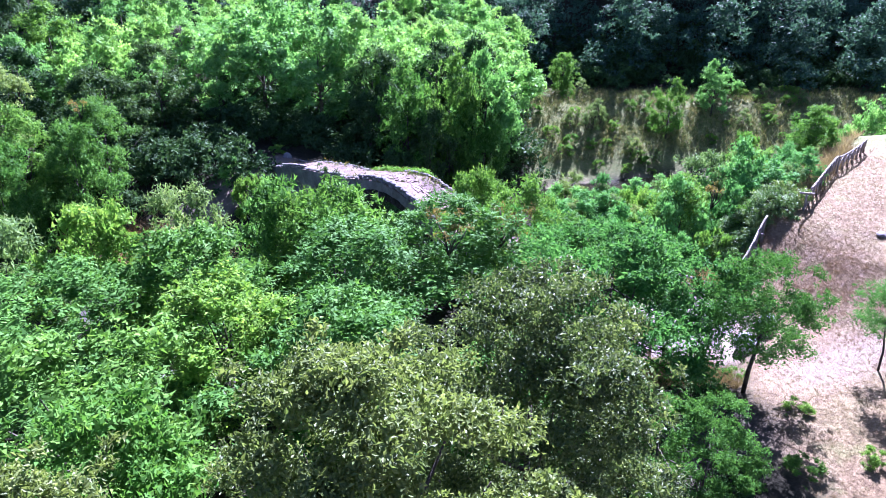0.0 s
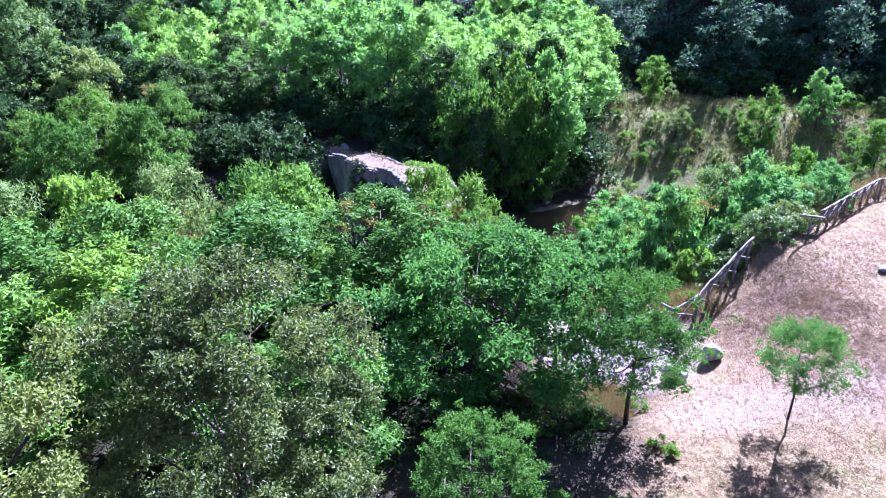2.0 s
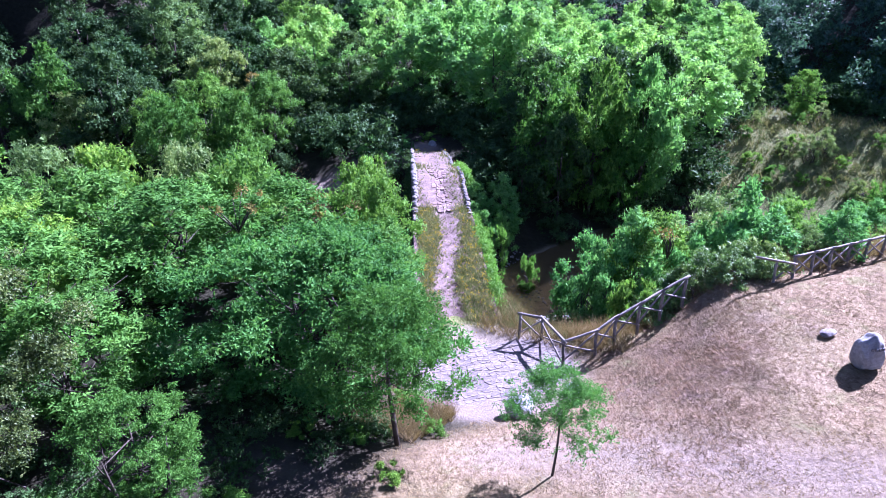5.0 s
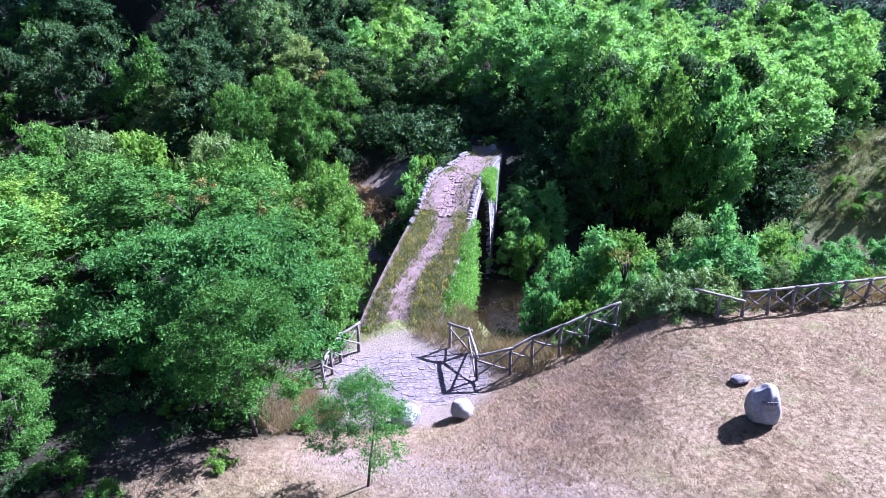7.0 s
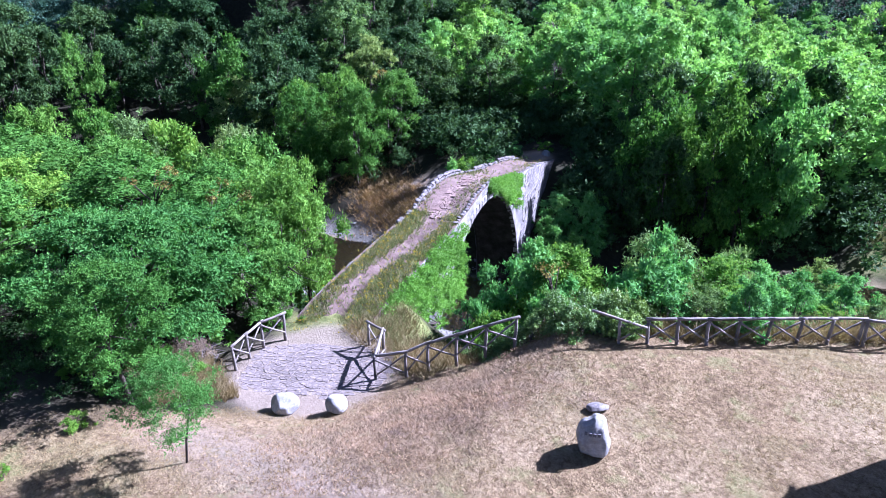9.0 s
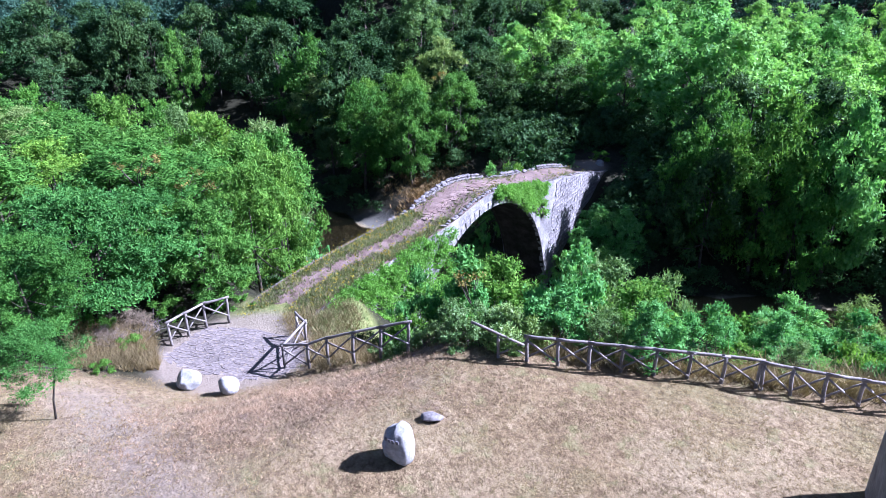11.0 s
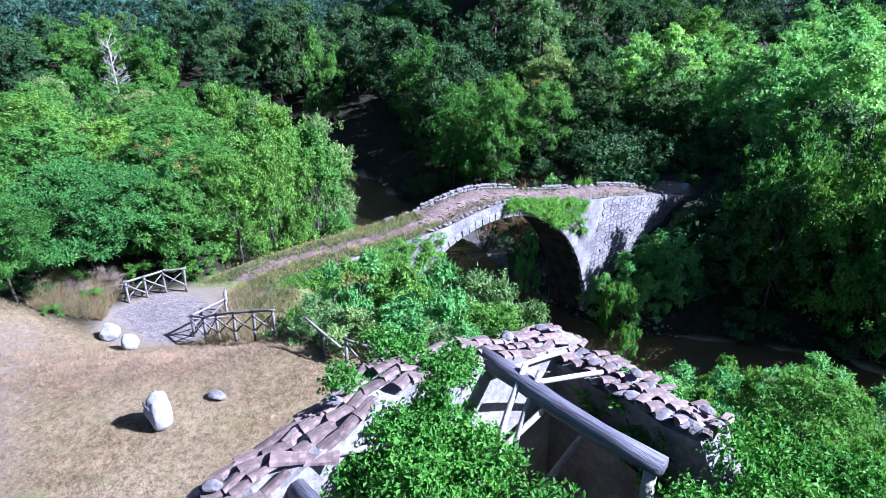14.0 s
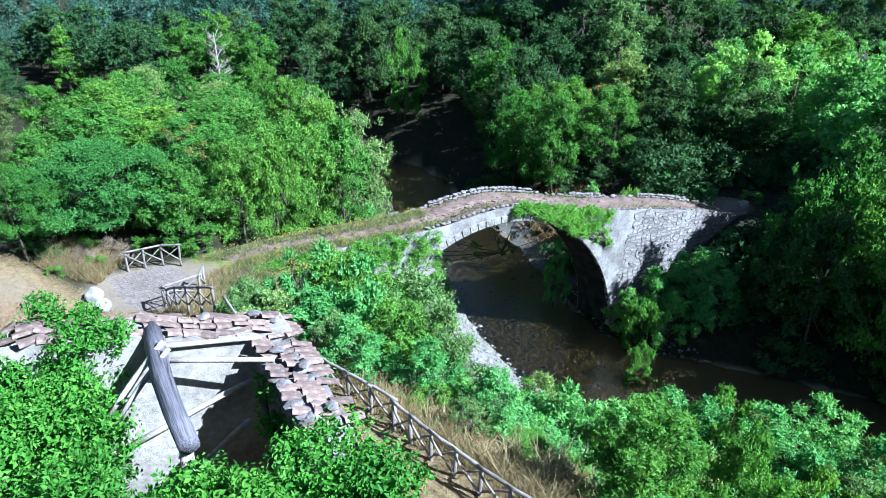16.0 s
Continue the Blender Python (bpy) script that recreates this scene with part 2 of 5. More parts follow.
STRAW = foliage("straw_blade", (0.186, 0.149, 0.081), (0.273, 0.223, 0.136), (0.360, 0.304, 0.205), 0.3, 0.7, 0.15, patch=0.9)
FLOWER = foliage("yellow_flower", (0.264, 0.190, 0.015), (0.327, 0.253, 0.027), (0.369, 0.316, 0.053), 0.3)
GREY_TREE = foliage("withered_leaf", (0.053, 0.047, 0.053), (0.100, 0.095, 0.100), (0.158, 0.153, 0.153), 0.3)


# ---- mesh tools ----
def mesh_from(name, verts, faces, material, smooth=False):
    """A mesh from arrays; all faces have the same number of corners."""
    verts, faces = np.asarray(verts, np.float32), np.asarray(faces, np.int32)
    me = bpy.data.meshes.new(name)
    k = faces.shape[1]
    me.vertices.add(len(verts))
    me.vertices.foreach_set("co", verts.ravel())
    me.loops.add(faces.size)
    me.loops.foreach_set("vertex_index", faces.ravel())
    me.polygons.add(len(faces))
    me.polygons.foreach_set("loop_start", np.arange(0, faces.size, k, dtype=np.int32))
    me.polygons.foreach_set("use_smooth", np.full(len(faces), smooth, dtype=bool))
    me.update(calc_edges=True)
    me.validate()
    me.materials.append(material)
    return me


def bm_mesh(name, bm, material, smooth=False):
    me = bpy.data.meshes.new(name)
    for f in bm.faces:
        f.smooth = smooth
    bm.to_mesh(me)
    bm.free()
    me.materials.append(material)
    return me


def part(name, data, parent, label="", at=None, kind=""):
    ob = new(name, data)
    ob.parent = parent
    if at is not None:
        ob.matrix_basis = at
    return tagged(ob, label, kind=kind)


def tube(bm, points, radii, sides=8, wobble=0.0):
    """A tapered round bar along points, closed at both ends."""
    rings = []
    points = [Vector(p) for p in points]
    for i, (p, r) in enumerate(zip(points, radii)):
        d = (points[min(i + 1, len(points) - 1)] - points[max(i - 1, 0)]).normalized()
        side = d.orthogonal().normalized()
        up = d.cross(side)
        ring = []
        for k in range(sides):
            a = 2 * math.pi * k / sides
            rr = r * (1 + wobble * math.sin(3.1 * k + 1.7 * i))
            ring.append(bm.verts.new(p + rr * (math.cos(a) * side + math.sin(a) * up)))
        rings.append(ring)
    for a, b in zip(rings, rings[1:]):
        for k in range(sides):
            bm.faces.new((a[k], a[(k + 1) % sides], b[(k + 1) % sides], b[k]))
    bm.faces.new(rings[0][::-1])
    bm.faces.new(rings[-1])
    return bm


def bar(name, a, b, radius, material, parent, label="", sides=7, taper=0.9, bend=0.0):
    a, b = Vector(a), Vector(b)
    bm = bmesh.new()
    pts, n = [], 5
    for i in range(n):
        t = i / (n - 1)
        pts.append(a.lerp(b, t) - a + Vector((0, 0, bend * math.sin(math.pi * t))) + Vector((0.3 * radius * math.sin(5 * t + a.x), 0.3 * radius * math.cos(4 * t + a.y), 0)))
    tube(bm, pts, [radius * (1 + (taper - 1) * i / (n - 1)) for i in range(n)], sides, 0.08)
    return part(name, bm_mesh(name, bm, material, True), parent, label, Matrix.Translation(a))


def cut_faces(seed, count, near=0.72):
    """Planes that knock flat faces on a stone."""
    q = random.Random(seed * 13 + 1)
    out = []
    for k in range(count):
        n = Vector((q.gauss(0, 1), q.gauss(0, 1), q.gauss(0, 1))).normalized()
        out.append((n, q.uniform(near, 0.98)))
    return out


def chipped(co, planes):
    r = 1.0
    for n, h in planes:
        c = co.normalized().dot(n)
        if c > 0.05:
            r = min(r, h / c)
    return co * r


def lump(name, size, seed, material, detail=2, rough=0.22, flat=1.0, smooth=True, faces=0):
    """An irregular stone."""
    planes = cut_faces(seed, faces or (0 if smooth else 12))
    bm = bmesh.new()
    bmesh.ops.create_icosphere(bm, subdivisions=detail, radius=1)
    off = Vector((seed * 7.3, seed * 3.1, seed * 1.7))
    for v in bm.verts:
        n = noise.noise(v.co * 0.9 + off) * rough * 1.6 + noise.noise(v.co * 2.3 + off) * rough * 0.6
        if detail > 2:
            n += noise.noise(v.co * 6 + off) * rough * 0.18
        if planes:
            n *= 0.4
        v.co = chipped(v.co, planes) * (1 + n)
        v.co = Vector((v.co.x * size[0], v.co.y * size[1], v.co.z * size[2] * flat))
    return bm_mesh(name, bm, material, smooth)


def unit(v):
    return v / (np.linalg.norm(v, axis=1)[:, None] + 1e-9)


def leaf_cloud(centres, radii, count, size, seed, aspect=0.5, squash=0.85, upward=0.75, depth=0.45, face_up=0.6, simple=False, per=5, lift=0.25, reach=2.6):
    """Leaves in sprays: twigs that leave their clump outwards and upwards, with leaves on both sides. Returns vertices and faces."""
    rng = np.random.default_rng(seed)
    centres, radii = np.asarray(centres, float), np.asarray(radii, float)
    twigs = max(1, count // per)
    pick = rng.choice(len(radii), twigs, p=radii ** 2 / np.sum(radii ** 2))
    d = unit(rng.normal(size=(twigs, 3)))
    flip = (rng.random(twigs) < upward) & (d[:, 2] < 0)
    d[flip, 2] *= -1
    r = radii[pick] * (1.0 - depth * rng.random(twigs) ** 1.6) * (1 + 0.12 * rng.normal(size=twigs))
    root = centres[pick] + d * r[:, None] * np.array([1, 1, squash])
    way = unit(d * 0.8 + rng.normal(size=(twigs, 3)) * 0.4 + np.array([0, 0, lift]))
    face = unit(d * 0.95 + rng.normal(size=(twigs, 3)) * 0.3 + np.array([0, 0, 0.5 * face_up]))
    side = unit(np.cross(way, face))
    long = size * reach * (0.6 + 0.8 * rng.random(twigs))
    where = np.tile((np.arange(per) + 0.5) / per, (twigs, 1)) + rng.normal(size=(twigs, per)) * 0.04
    sign = np.where((np.arange(per) % 2 == 0), 1.0, -1.0)[None, :, None]
    stem = root[:, None] + way[:, None] * ((where - 0.5) * long[:, None])[..., None]
    stem[..., 2] -= 0.22 * where ** 2 * long[:, None]
    t = way[:, None] * 0.6 + side[:, None] * sign * 0.75 + rng.normal(size=(twigs, per, 3)) * 0.3
    n = face[:, None] + rng.normal(size=(twigs, per, 3)) * 0.4
    t, n = unit(t.reshape(-1, 3)), n.reshape(-1, 3)
    b = unit(np.cross(n, t))
    n = np.cross(t, b)
    L = (size * (0.7 + 0.6 * rng.random((twigs, per))) * (1.1 - 0.45 * where)).reshape(-1, 1)
    W = L * aspect
    base = stem.reshape(-1, 3)
    tip = base + t * L - n * L * 0.12
    middle = base + t * L * 0.5
    left, right = middle + b * W * 0.5 + n * W * 0.18, middle - b * W * 0.5 + n * W * 0.18
    k = len(base)
    if simple:
        return np.stack([base + b * W * 0.55, base - b * W * 0.55, tip], 1).reshape(-1, 3), np.arange(k * 3).reshape(-1, 3)
    return np.stack([base, left, tip, right], 1).reshape(-1, 3), np.arange(k * 4).reshape(-1, 4)


def blade_field(points, height, width, seed, per=3, lean=0.5):
    """Blades of grass, three-cornered, several from each point."""
    rng = np.random.default_rng(seed)
    p = np.repeat(np.asarray(points, float), per, axis=0)
    n = len(p)
    p[:, :2] += rng.normal(size=(n, 2)) * width * 2.5
    a = rng.random(n) * 2 * math.pi
    side = np.stack([np.cos(a), np.sin(a), np.zeros(n)], 1)
    h = height * (0.5 + rng.random(n))
    b = rng.random(n) * 2 * math.pi
    tip = p + np.stack([np.cos(b) * h * lean, np.sin(b) * h * lean, h * (0.5 + 0.5 * rng.random(n))], 1)
    w = side * (width * (0.6 + 0.8 * rng.random(n)))[:, None]
    return np.stack([p - w, p + w, tip], 1).reshape(-1, 3), np.arange(n * 3).reshape(-1, 3)


# ---- the lie of the land ----
RIVER = np.array([(-60, -200), (-58, -60), (-52, -20), (-55, 3), (-53, 20), (-44, 31), (-30, 36.5), (-20, 40), (-10, 43), (-2, 46.3), (1.8, 51), (3.4, 57), (6.5, 63.5), (15, 69.5), (30, 73.5), (60, 72), (120, 60), (400, 20)], float)
BED, WATER_Z = -12.7, -12.15
ARCH_U = Vector((-0.535, 0.845, 0)).normalized()
ARCH_N = Vector((ARCH_U.y, -ARCH_U.x, 0))
ARCH_P = Vector((1.5, 38.3, 0))


def step(a, b, v):
    t = np.clip((v - a) / (b - a), 0, 1)
    return t * t * (3 - 2 * t)


def river_distance(x, y):
    """Metres from the stream's middle; plus on the lawn's side."""
    best, side = np.full(np.shape(x), 1e9), np.ones(np.shape(x))
    for (ax, ay), (bx, by) in zip(RIVER, RIVER[1:]):
        dx, dy = bx - ax, by - ay
        t = np.clip(((x - ax) * dx + (y - ay) * dy) / (dx * dx + dy * dy), 0, 1)
        d = np.hypot(x - ax - t * dx, y - ay - t * dy)
        s = np.where(dx * (y - ay) - dy * (x - ax) > 0, -1.0, 1.0)
        side = np.where(d < best, s, side)
        best = np.minimum(d, best)
    return best * side


def terrain(x, y):
    x, y = np.asarray(x, float), np.asarray(y, float)
    d = river_distance(x, y)
    a = np.abs(d)
    cx, cy = np.clip(x, -30, 50), np.clip(y, -20, 44)
    lawn = 1.2 + 0.032 * (cx - 19) + 0.03 * (cy - 23) - 0.09 * np.maximum(0, -cx)
    lawn = lawn - 2.05 * (1 - step(2.6, 9.6, np.hypot(x - 9.0, y - 24.6)))
    lawn = lawn - 0.34 * np.exp(-((x - 15.2) / 1.5) ** 2 - ((y - 28.1) / 1.8) ** 2)
    edge = 22.3 + 2.6 * np.exp(-((x - 14.5) / 3.0) ** 2) + 0.7 * step(15, 19, x) + np.maximum(0, y - 42) * 1.1
    brink_t, brink = (x - 18.7) * 0.613 + (y - 31.57) * 0.785, (x - 18.7) * -0.785 + (y - 31.57) * 0.613
    held = 1.33 + 0.09 * np.maximum(0, -brink) - 0.42 * np.maximum(0, brink - 0.4)
    lawn = lawn + (np.minimum(lawn, held) - lawn) * step(-2.5, 0.0, brink_t) * step(30, 20, brink_t)
    terrace = -10.9 + 0.04 * a
    near = terrace + (lawn - terrace) * np.clip((a - 8.0) / (edge - 8.0), 0, 1) ** 1.75
    t = np.clip(((x - 10.2) * -0.535 + (y - 25.2) * 0.845), 0, 3.6)
    mound = np.hypot(x - 10.2 + 0.535 * t + 1.3, y - 25.2 - 0.845 * t + 0.9)
    near = np.maximum(near, np.minimum(lawn, -1.12 - 1.1 * np.maximum(0, mound - 2.1)))
    far = -5.7 + 0.03 * np.maximum(0, a - 18) + 0.10 * np.maximum(0, a - 36) + 0.17 * np.maximum(0, a - 62)
    hill = 24 * step(104, 150, y) * step(6, 38, x)
    # ridge added to cast shade into the hollow of the upper stream
    far = far + 22 * np.exp(-((x + 84) / 26) ** 2 - ((y - 64) / 13) ** 2)
    far = -11.6 + (far + 11.6) * np.clip((a - 5.5) / 12.0, 0, 1)
    bank = np.where(d > 0, near, far) + hill
    bed = BED + 1.0 * np.minimum(a / 6.0, 1.2) ** 2
    z = np.where(a < 6.0, bed, np.maximum(bank, np.minimum(bed, bank + 3)))
    z = bed + (z - bed) * step(5.0, 8.5, a)
    rough = 0.25 * np.sin(0.7 * x + 1.3 * np.sin(0.5 * y)) * np.cos(0.6 * y + 0.9 * np.sin(0.4 * x))
    return z + rough * step(22, 60, np.hypot(x - 15, y - 24)) + 0.05 * np.sin(1.9 * x + np.sin(1.3 * y)) * np.cos(1.7 * y)


def axis(lo, hi, core_lo, core_hi, fine):
    """Grid lines: even in the middle, wider and wider outwards."""
    mid = list(np.arange(core_lo, core_hi + fine, fine))
    out, v, s = [], core_hi + fine, fine
    while v < hi:
        s *= 1.12
        v += s
        out.append(v)
    low, v, s = [], core_lo, fine
    while v > lo:
        s *= 1.12
        v -= s
        low.append(v)
    return np.array(low[::-1] + mid + out)


gx, gy = axis(-900, 900, -24, 36, 0.5), axis(-900, 900, 8, 64, 0.5)
X, Y = np.meshgrid(gx, gy)
Z = terrain(X, Y)
nx, ny = len(gx), len(gy)
i, j = np.meshgrid(np.arange(nx - 1), np.arange(ny - 1))
q = (j * nx + i).ravel()


def on_grid(values, x, y):
    """A value of the ground's grid between its lines."""
    i_, j_ = min(max(int(np.searchsorted(gx, x)) - 1, 0), nx - 2), min(max(int(np.searchsorted(gy, y)) - 1, 0), ny - 2)
    u, v = (x - gx[i_]) / (gx[i_ + 1] - gx[i_]), (y - gy[j_]) / (gy[j_ + 1] - gy[j_])
    return float((values[j_, i_] * (1 - u) + values[j_, i_ + 1] * u) * (1 - v) + (values[j_ + 1, i_] * (1 - u) + values[j_ + 1, i_ + 1] * u) * v)


def height(x, y):
    return on_grid(Z, x, y)


def from_stream(x, y):
    return on_grid(D, x, y)


ground_mesh = mesh_from("ground", np.stack([X, Y, Z], -1).reshape(-1, 3), np.stack([q, q + 1, q + nx + 1, q + nx], 1), GROUND, True)
D = river_distance(X, Y)
on_lawn = step(0.9, 2.2, X * 0.83 - Y * 0.1 - 4.8 + 0.5 * np.sin(Y * 0.9)) * step(18.5, 21.5, D) * step(50, 42, Y)
woods_west = step(9.5, 12.0, X - 0.25 * (Y - 20) + 0.6 * np.sin(Y * 1.1))
along_track = np.clip(((X + 16) * -8 + (Y - 62) * -14) / 260, 0, 1)
track = np.hypot(X + 16 + 8 * along_track, Y - 62 + 14 * along_track)
masks = {
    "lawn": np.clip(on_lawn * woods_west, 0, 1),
    "meadow": step(46, 52, Y) * step(7.5, 9.5, D) * step(10, 14, X) + step(-4.5, -6.5, D) * step(9, 12, X) * step(99, 93, Y) * step(60, 66, Y) + step(41, 44, Y) * step(16, 20, X) * step(14, 18, D) + step(26, 27.5, Y) * step(31, 28.5, Y) * step(7, 9, X) * step(15, 13, X) * 0.8 + step(3.8, 2.8, np.hypot(X - 8.3, Y - 26.9)),
    # the path under the elm is only 0.2 strong, faded for its shade
    "earth": 0.75 * step(2.4, 1.0, track) + 0.8 * np.exp(-((X + 23.5) / 4.0) ** 2 - ((Y - 48.5) / 2.2) ** 2) + np.exp(-((Y - 19.3 - 0.28 * (X - 15)) / 1.3) ** 2) * step(10, 13, X) * 0.7 + np.exp(-((Y - 14.2 - 0.3 * (X - 6)) / 0.9) ** 2) * step(12, 9, X) * step(-8, -2, X) * 0.2 + 0.9 * step(3.6, 2.9, np.hypot(X - 9.9, Y - 23.85)),
    "litter": 1.05 * np.exp(-((X - 16.4 - 0.1 * (Y - 24)) / 2.2) ** 2 - ((Y - 24.2) / 4.6) ** 2) * (0.95 + 0.25 * np.sin(1.9 * X + 1.3 * Y) * np.cos(1.1 * X - 2.3 * Y)) + 0.9 * np.exp(-((X - 19.6) / 0.5) ** 2 - ((Y - 27.7) / 0.4) ** 2),
    "gravel": step(8.8, 7.4, D) * step(3.2, 4.0, D) * step(-28, -24, X) * step(13, 9, X) + 0.6 * step(-7.5, -6.5, D) * step(-3.4, -4.0, D) * step(-30, -26, X) * step(-11, -14, X),
    "bed": step(4.6, 4.1, np.abs(D)),
}
for key, values in masks.items():
    a = ground_mesh.attributes.new(key, "FLOAT", "POINT")
    a.data.foreach_set("value", np.clip(values, 0, 1).astype(np.float32).ravel())
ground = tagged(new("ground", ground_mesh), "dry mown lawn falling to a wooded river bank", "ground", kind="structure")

# the stream: one ribbon along its middle
left_bank, right_bank = [], []
for k in range(len(RIVER)):
    t = RIVER[min(k + 1, len(RIVER) - 1)] - RIVER[max(k - 1, 0)]
    t = t / np.hypot(*t)
    left_bank.append((*(RIVER[k] + 7.5 * np.array((-t[1], t[0]))), WATER_Z))
    right_bank.append((*(RIVER[k] - 7.5 * np.array((-t[1], t[0]))), WATER_Z))
n = len(RIVER)
tagged(new("water", mesh_from("water", left_bank + right_bank, [(k, n + k, n + k + 1, k + 1) for k in range(n - 1)], WATER, True)), "shallow clear brown stream over pebbles", "water", kind="structure")


# ---- trees ----
def crown_clumps(rng, radius, tall, count, shape, grain=(0.13, 0.2)):
    """Clump centres and sizes that fill a crown with an uneven outline."""
    c, r, lobe = [], [], rng.random() * 6
    for k in range(count):
        a, h = rng.random() * 2 * math.pi, rng.random()
        if shape == "spire":
            reach = radius * (1 - 0.8 * h)
        elif shape == "shrub":
            reach = radius * math.sqrt(max(0.05, 1 - h * h))
        else:
            reach = radius * math.sqrt(max(0.08, 1 - (1.75 * h - 0.75) ** 2))
        reach *= 0.92 + 0.2 * math.sin(3 * a + 4 * lobe) + 0.14 * math.sin(5 * a + 6 * h + 9 * lobe)
        q = reach * (0.25 + 0.65 * math.sqrt(rng.random()))
        c.append((q * math.cos(a), q * math.sin(a), tall * (h - 0.5) * 0.86))
        if rng.random() < 0.2 and shape != "spire":
            c[-1] = (c[-1][0] * 1.2, c[-1][1] * 1.2, c[-1][2] + tall * 0.07)
            r.append(radius * grain[0] * 0.7)
            continue
        r.append(radius * (grain[0] + grain[1] * rng.random() ** 1.5))
    return c, r


def make_tree(name, label, tall, radius, clear, leaf, leaves, size, clumps, seed, bark=None, shape="round", aspect=0.5, squash=0.85, stems=1, depth=0.45, simple=False, grain=(0.12, 0.16), face_up=0.6, limbs=False, slim=1.0):
    """A tree that stands at the origin: a forked trunk with limbs, and a crown of leaves on clumps."""
    rng = np.random.default_rng(seed)
    thing = tagged(new(name), label, "shrub" if shape == "shrub" else "tree")
    crown_h = tall - clear
    c, r = crown_clumps(rng, radius, crown_h, clumps, shape, grain)
    c = [(x, y, z + clear + crown_h / 2) for x, y, z in c]
    girth = max(0.035, tall * 0.0155) * slim
    for s in range(stems):
        a = 2 * math.pi * s / stems + seed
        foot = Vector((0.12 * math.cos(a), 0.12 * math.sin(a), 0)) * (stems > 1)
        fork = foot + Vector((rng.normal() * 0.1 * clear + 0.5 * math.cos(a) * (stems > 1), rng.normal() * 0.1 * clear + 0.5 * math.sin(a) * (stems > 1), max(0.3, clear + crown_h * 0.15)))
        top = Vector((fork.x * 1.3, fork.y * 1.3, clear + crown_h * 0.6))
        bm = bmesh.new()
        tube(bm, [foot - Vector((0, 0, 0.3)), foot.lerp(fork, 0.5) + Vector((rng.normal() * 0.06, rng.normal() * 0.06, 0)), fork, top], [girth * 1.25, girth, girth * 0.8, girth * 0.2], 8, 0.06)
        boughs = []
        for k in rng.choice(len(c), min(len(c), 9), replace=False):
            end = Vector(c[k])
            start = fork.lerp(top, rng.random() * 0.7)
            end.z -= 0.1 * crown_h
            mid = start.lerp(end, 0.5) + Vector((0, 0, -0.06 * radius))
            twig = bmesh.new() if limbs else bm
            tube(twig, [start, mid, end], [girth * 0.4, girth * 0.25, girth * 0.08], 5)
            if limbs:
                boughs.append(bm_mesh("branch", twig, bark or BARK, True))
        trunk = part("trunk", bm_mesh("trunk", bm, bark or BARK, True), thing)
        for bough in boughs:
            part("branch", bough, trunk)
    v, f = leaf_cloud(c, r, leaves, size, seed + 1, aspect, squash, depth=depth, simple=simple, face_up=face_up)
    part("crown", mesh_from("crown", v, f, leaf), thing)
    return thing


PROTO = {}
KINDS = {
    # name, label, height, radius, clear stem, leaf, leaf count, leaf length, clumps, shape, aspect, stems
    "robinia": ("tree", "feathery green robinia on the river bank", 9.0, 3.5, 1.0, ROBINIA, 17000, 0.24, 120, "round", 0.45, 1),
    "robinia_b": ("tree", "feathery green robinia on the river bank", 8.2, 3.2, 0.8, ROBINIA, 15000, 0.24, 110, "round", 0.45, 2),
    "willow": ("tree", "pale grey-green willow among the river trees", 8.0, 2.8, 0.6, WILLOW, 14000, 0.21, 110, "round", 0.35, 1),
    "bright": ("tree", "fresh yellow-green tree on the river bank", 7.5, 2.9, 0.6, BRIGHT, 14000, 0.22, 100, "round", 0.5, 1),
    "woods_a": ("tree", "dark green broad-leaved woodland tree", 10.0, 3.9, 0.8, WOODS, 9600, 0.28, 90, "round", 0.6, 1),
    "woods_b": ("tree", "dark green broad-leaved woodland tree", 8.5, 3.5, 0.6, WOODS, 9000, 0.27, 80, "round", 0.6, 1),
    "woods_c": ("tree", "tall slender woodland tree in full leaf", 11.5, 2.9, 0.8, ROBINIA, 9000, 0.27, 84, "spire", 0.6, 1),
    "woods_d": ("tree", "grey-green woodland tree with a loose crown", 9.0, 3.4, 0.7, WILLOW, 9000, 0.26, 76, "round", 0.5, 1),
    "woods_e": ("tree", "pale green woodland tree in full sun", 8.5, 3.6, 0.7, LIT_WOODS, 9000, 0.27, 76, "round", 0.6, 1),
    "woods_f": ("tree", "mid-green woodland tree in full leaf", 9.2, 3.6, 0.6, ROBINIA, 9500, 0.27, 84, "round", 0.6, 1),
    "grey": ("tree", "withered grey tree among the green woods", 9.5, 2.7, 0.8, GREY_TREE, 5600, 0.34, 50, "spire", 0.3, 1),
    "shrub_a": ("shrub", "dense green shrub on the steep bank", 2.8, 1.7, 0.1, SHRUB, 6500, 0.14, 36, "shrub", 0.5, 3),
    "shrub_b": ("shrub", "leafy dark green elder shrub on the bank", 3.4, 1.9, 0.1, SHRUB, 7000, 0.15, 40, "shrub", 0.5, 3),
    "shrub_c": ("shrub", "low yellow-green bramble on the bank", 1.6, 1.4, 0.05, BRIGHT, 4500, 0.11, 28, "shrub", 0.55, 2),
    "bramble": ("shrub", "pale grey-green bramble spilling over the lawn's edge", 1.5, 1.3, 0.05, BRAMBLE, 6500, 0.085, 40, "shrub", 0.55, 3),
    "shrub_w": ("shrub", "silvery willow shrub beside the stream", 3.2, 1.6, 0.1, WILLOW, 6500, 0.15, 36, "shrub", 0.3, 4),
}


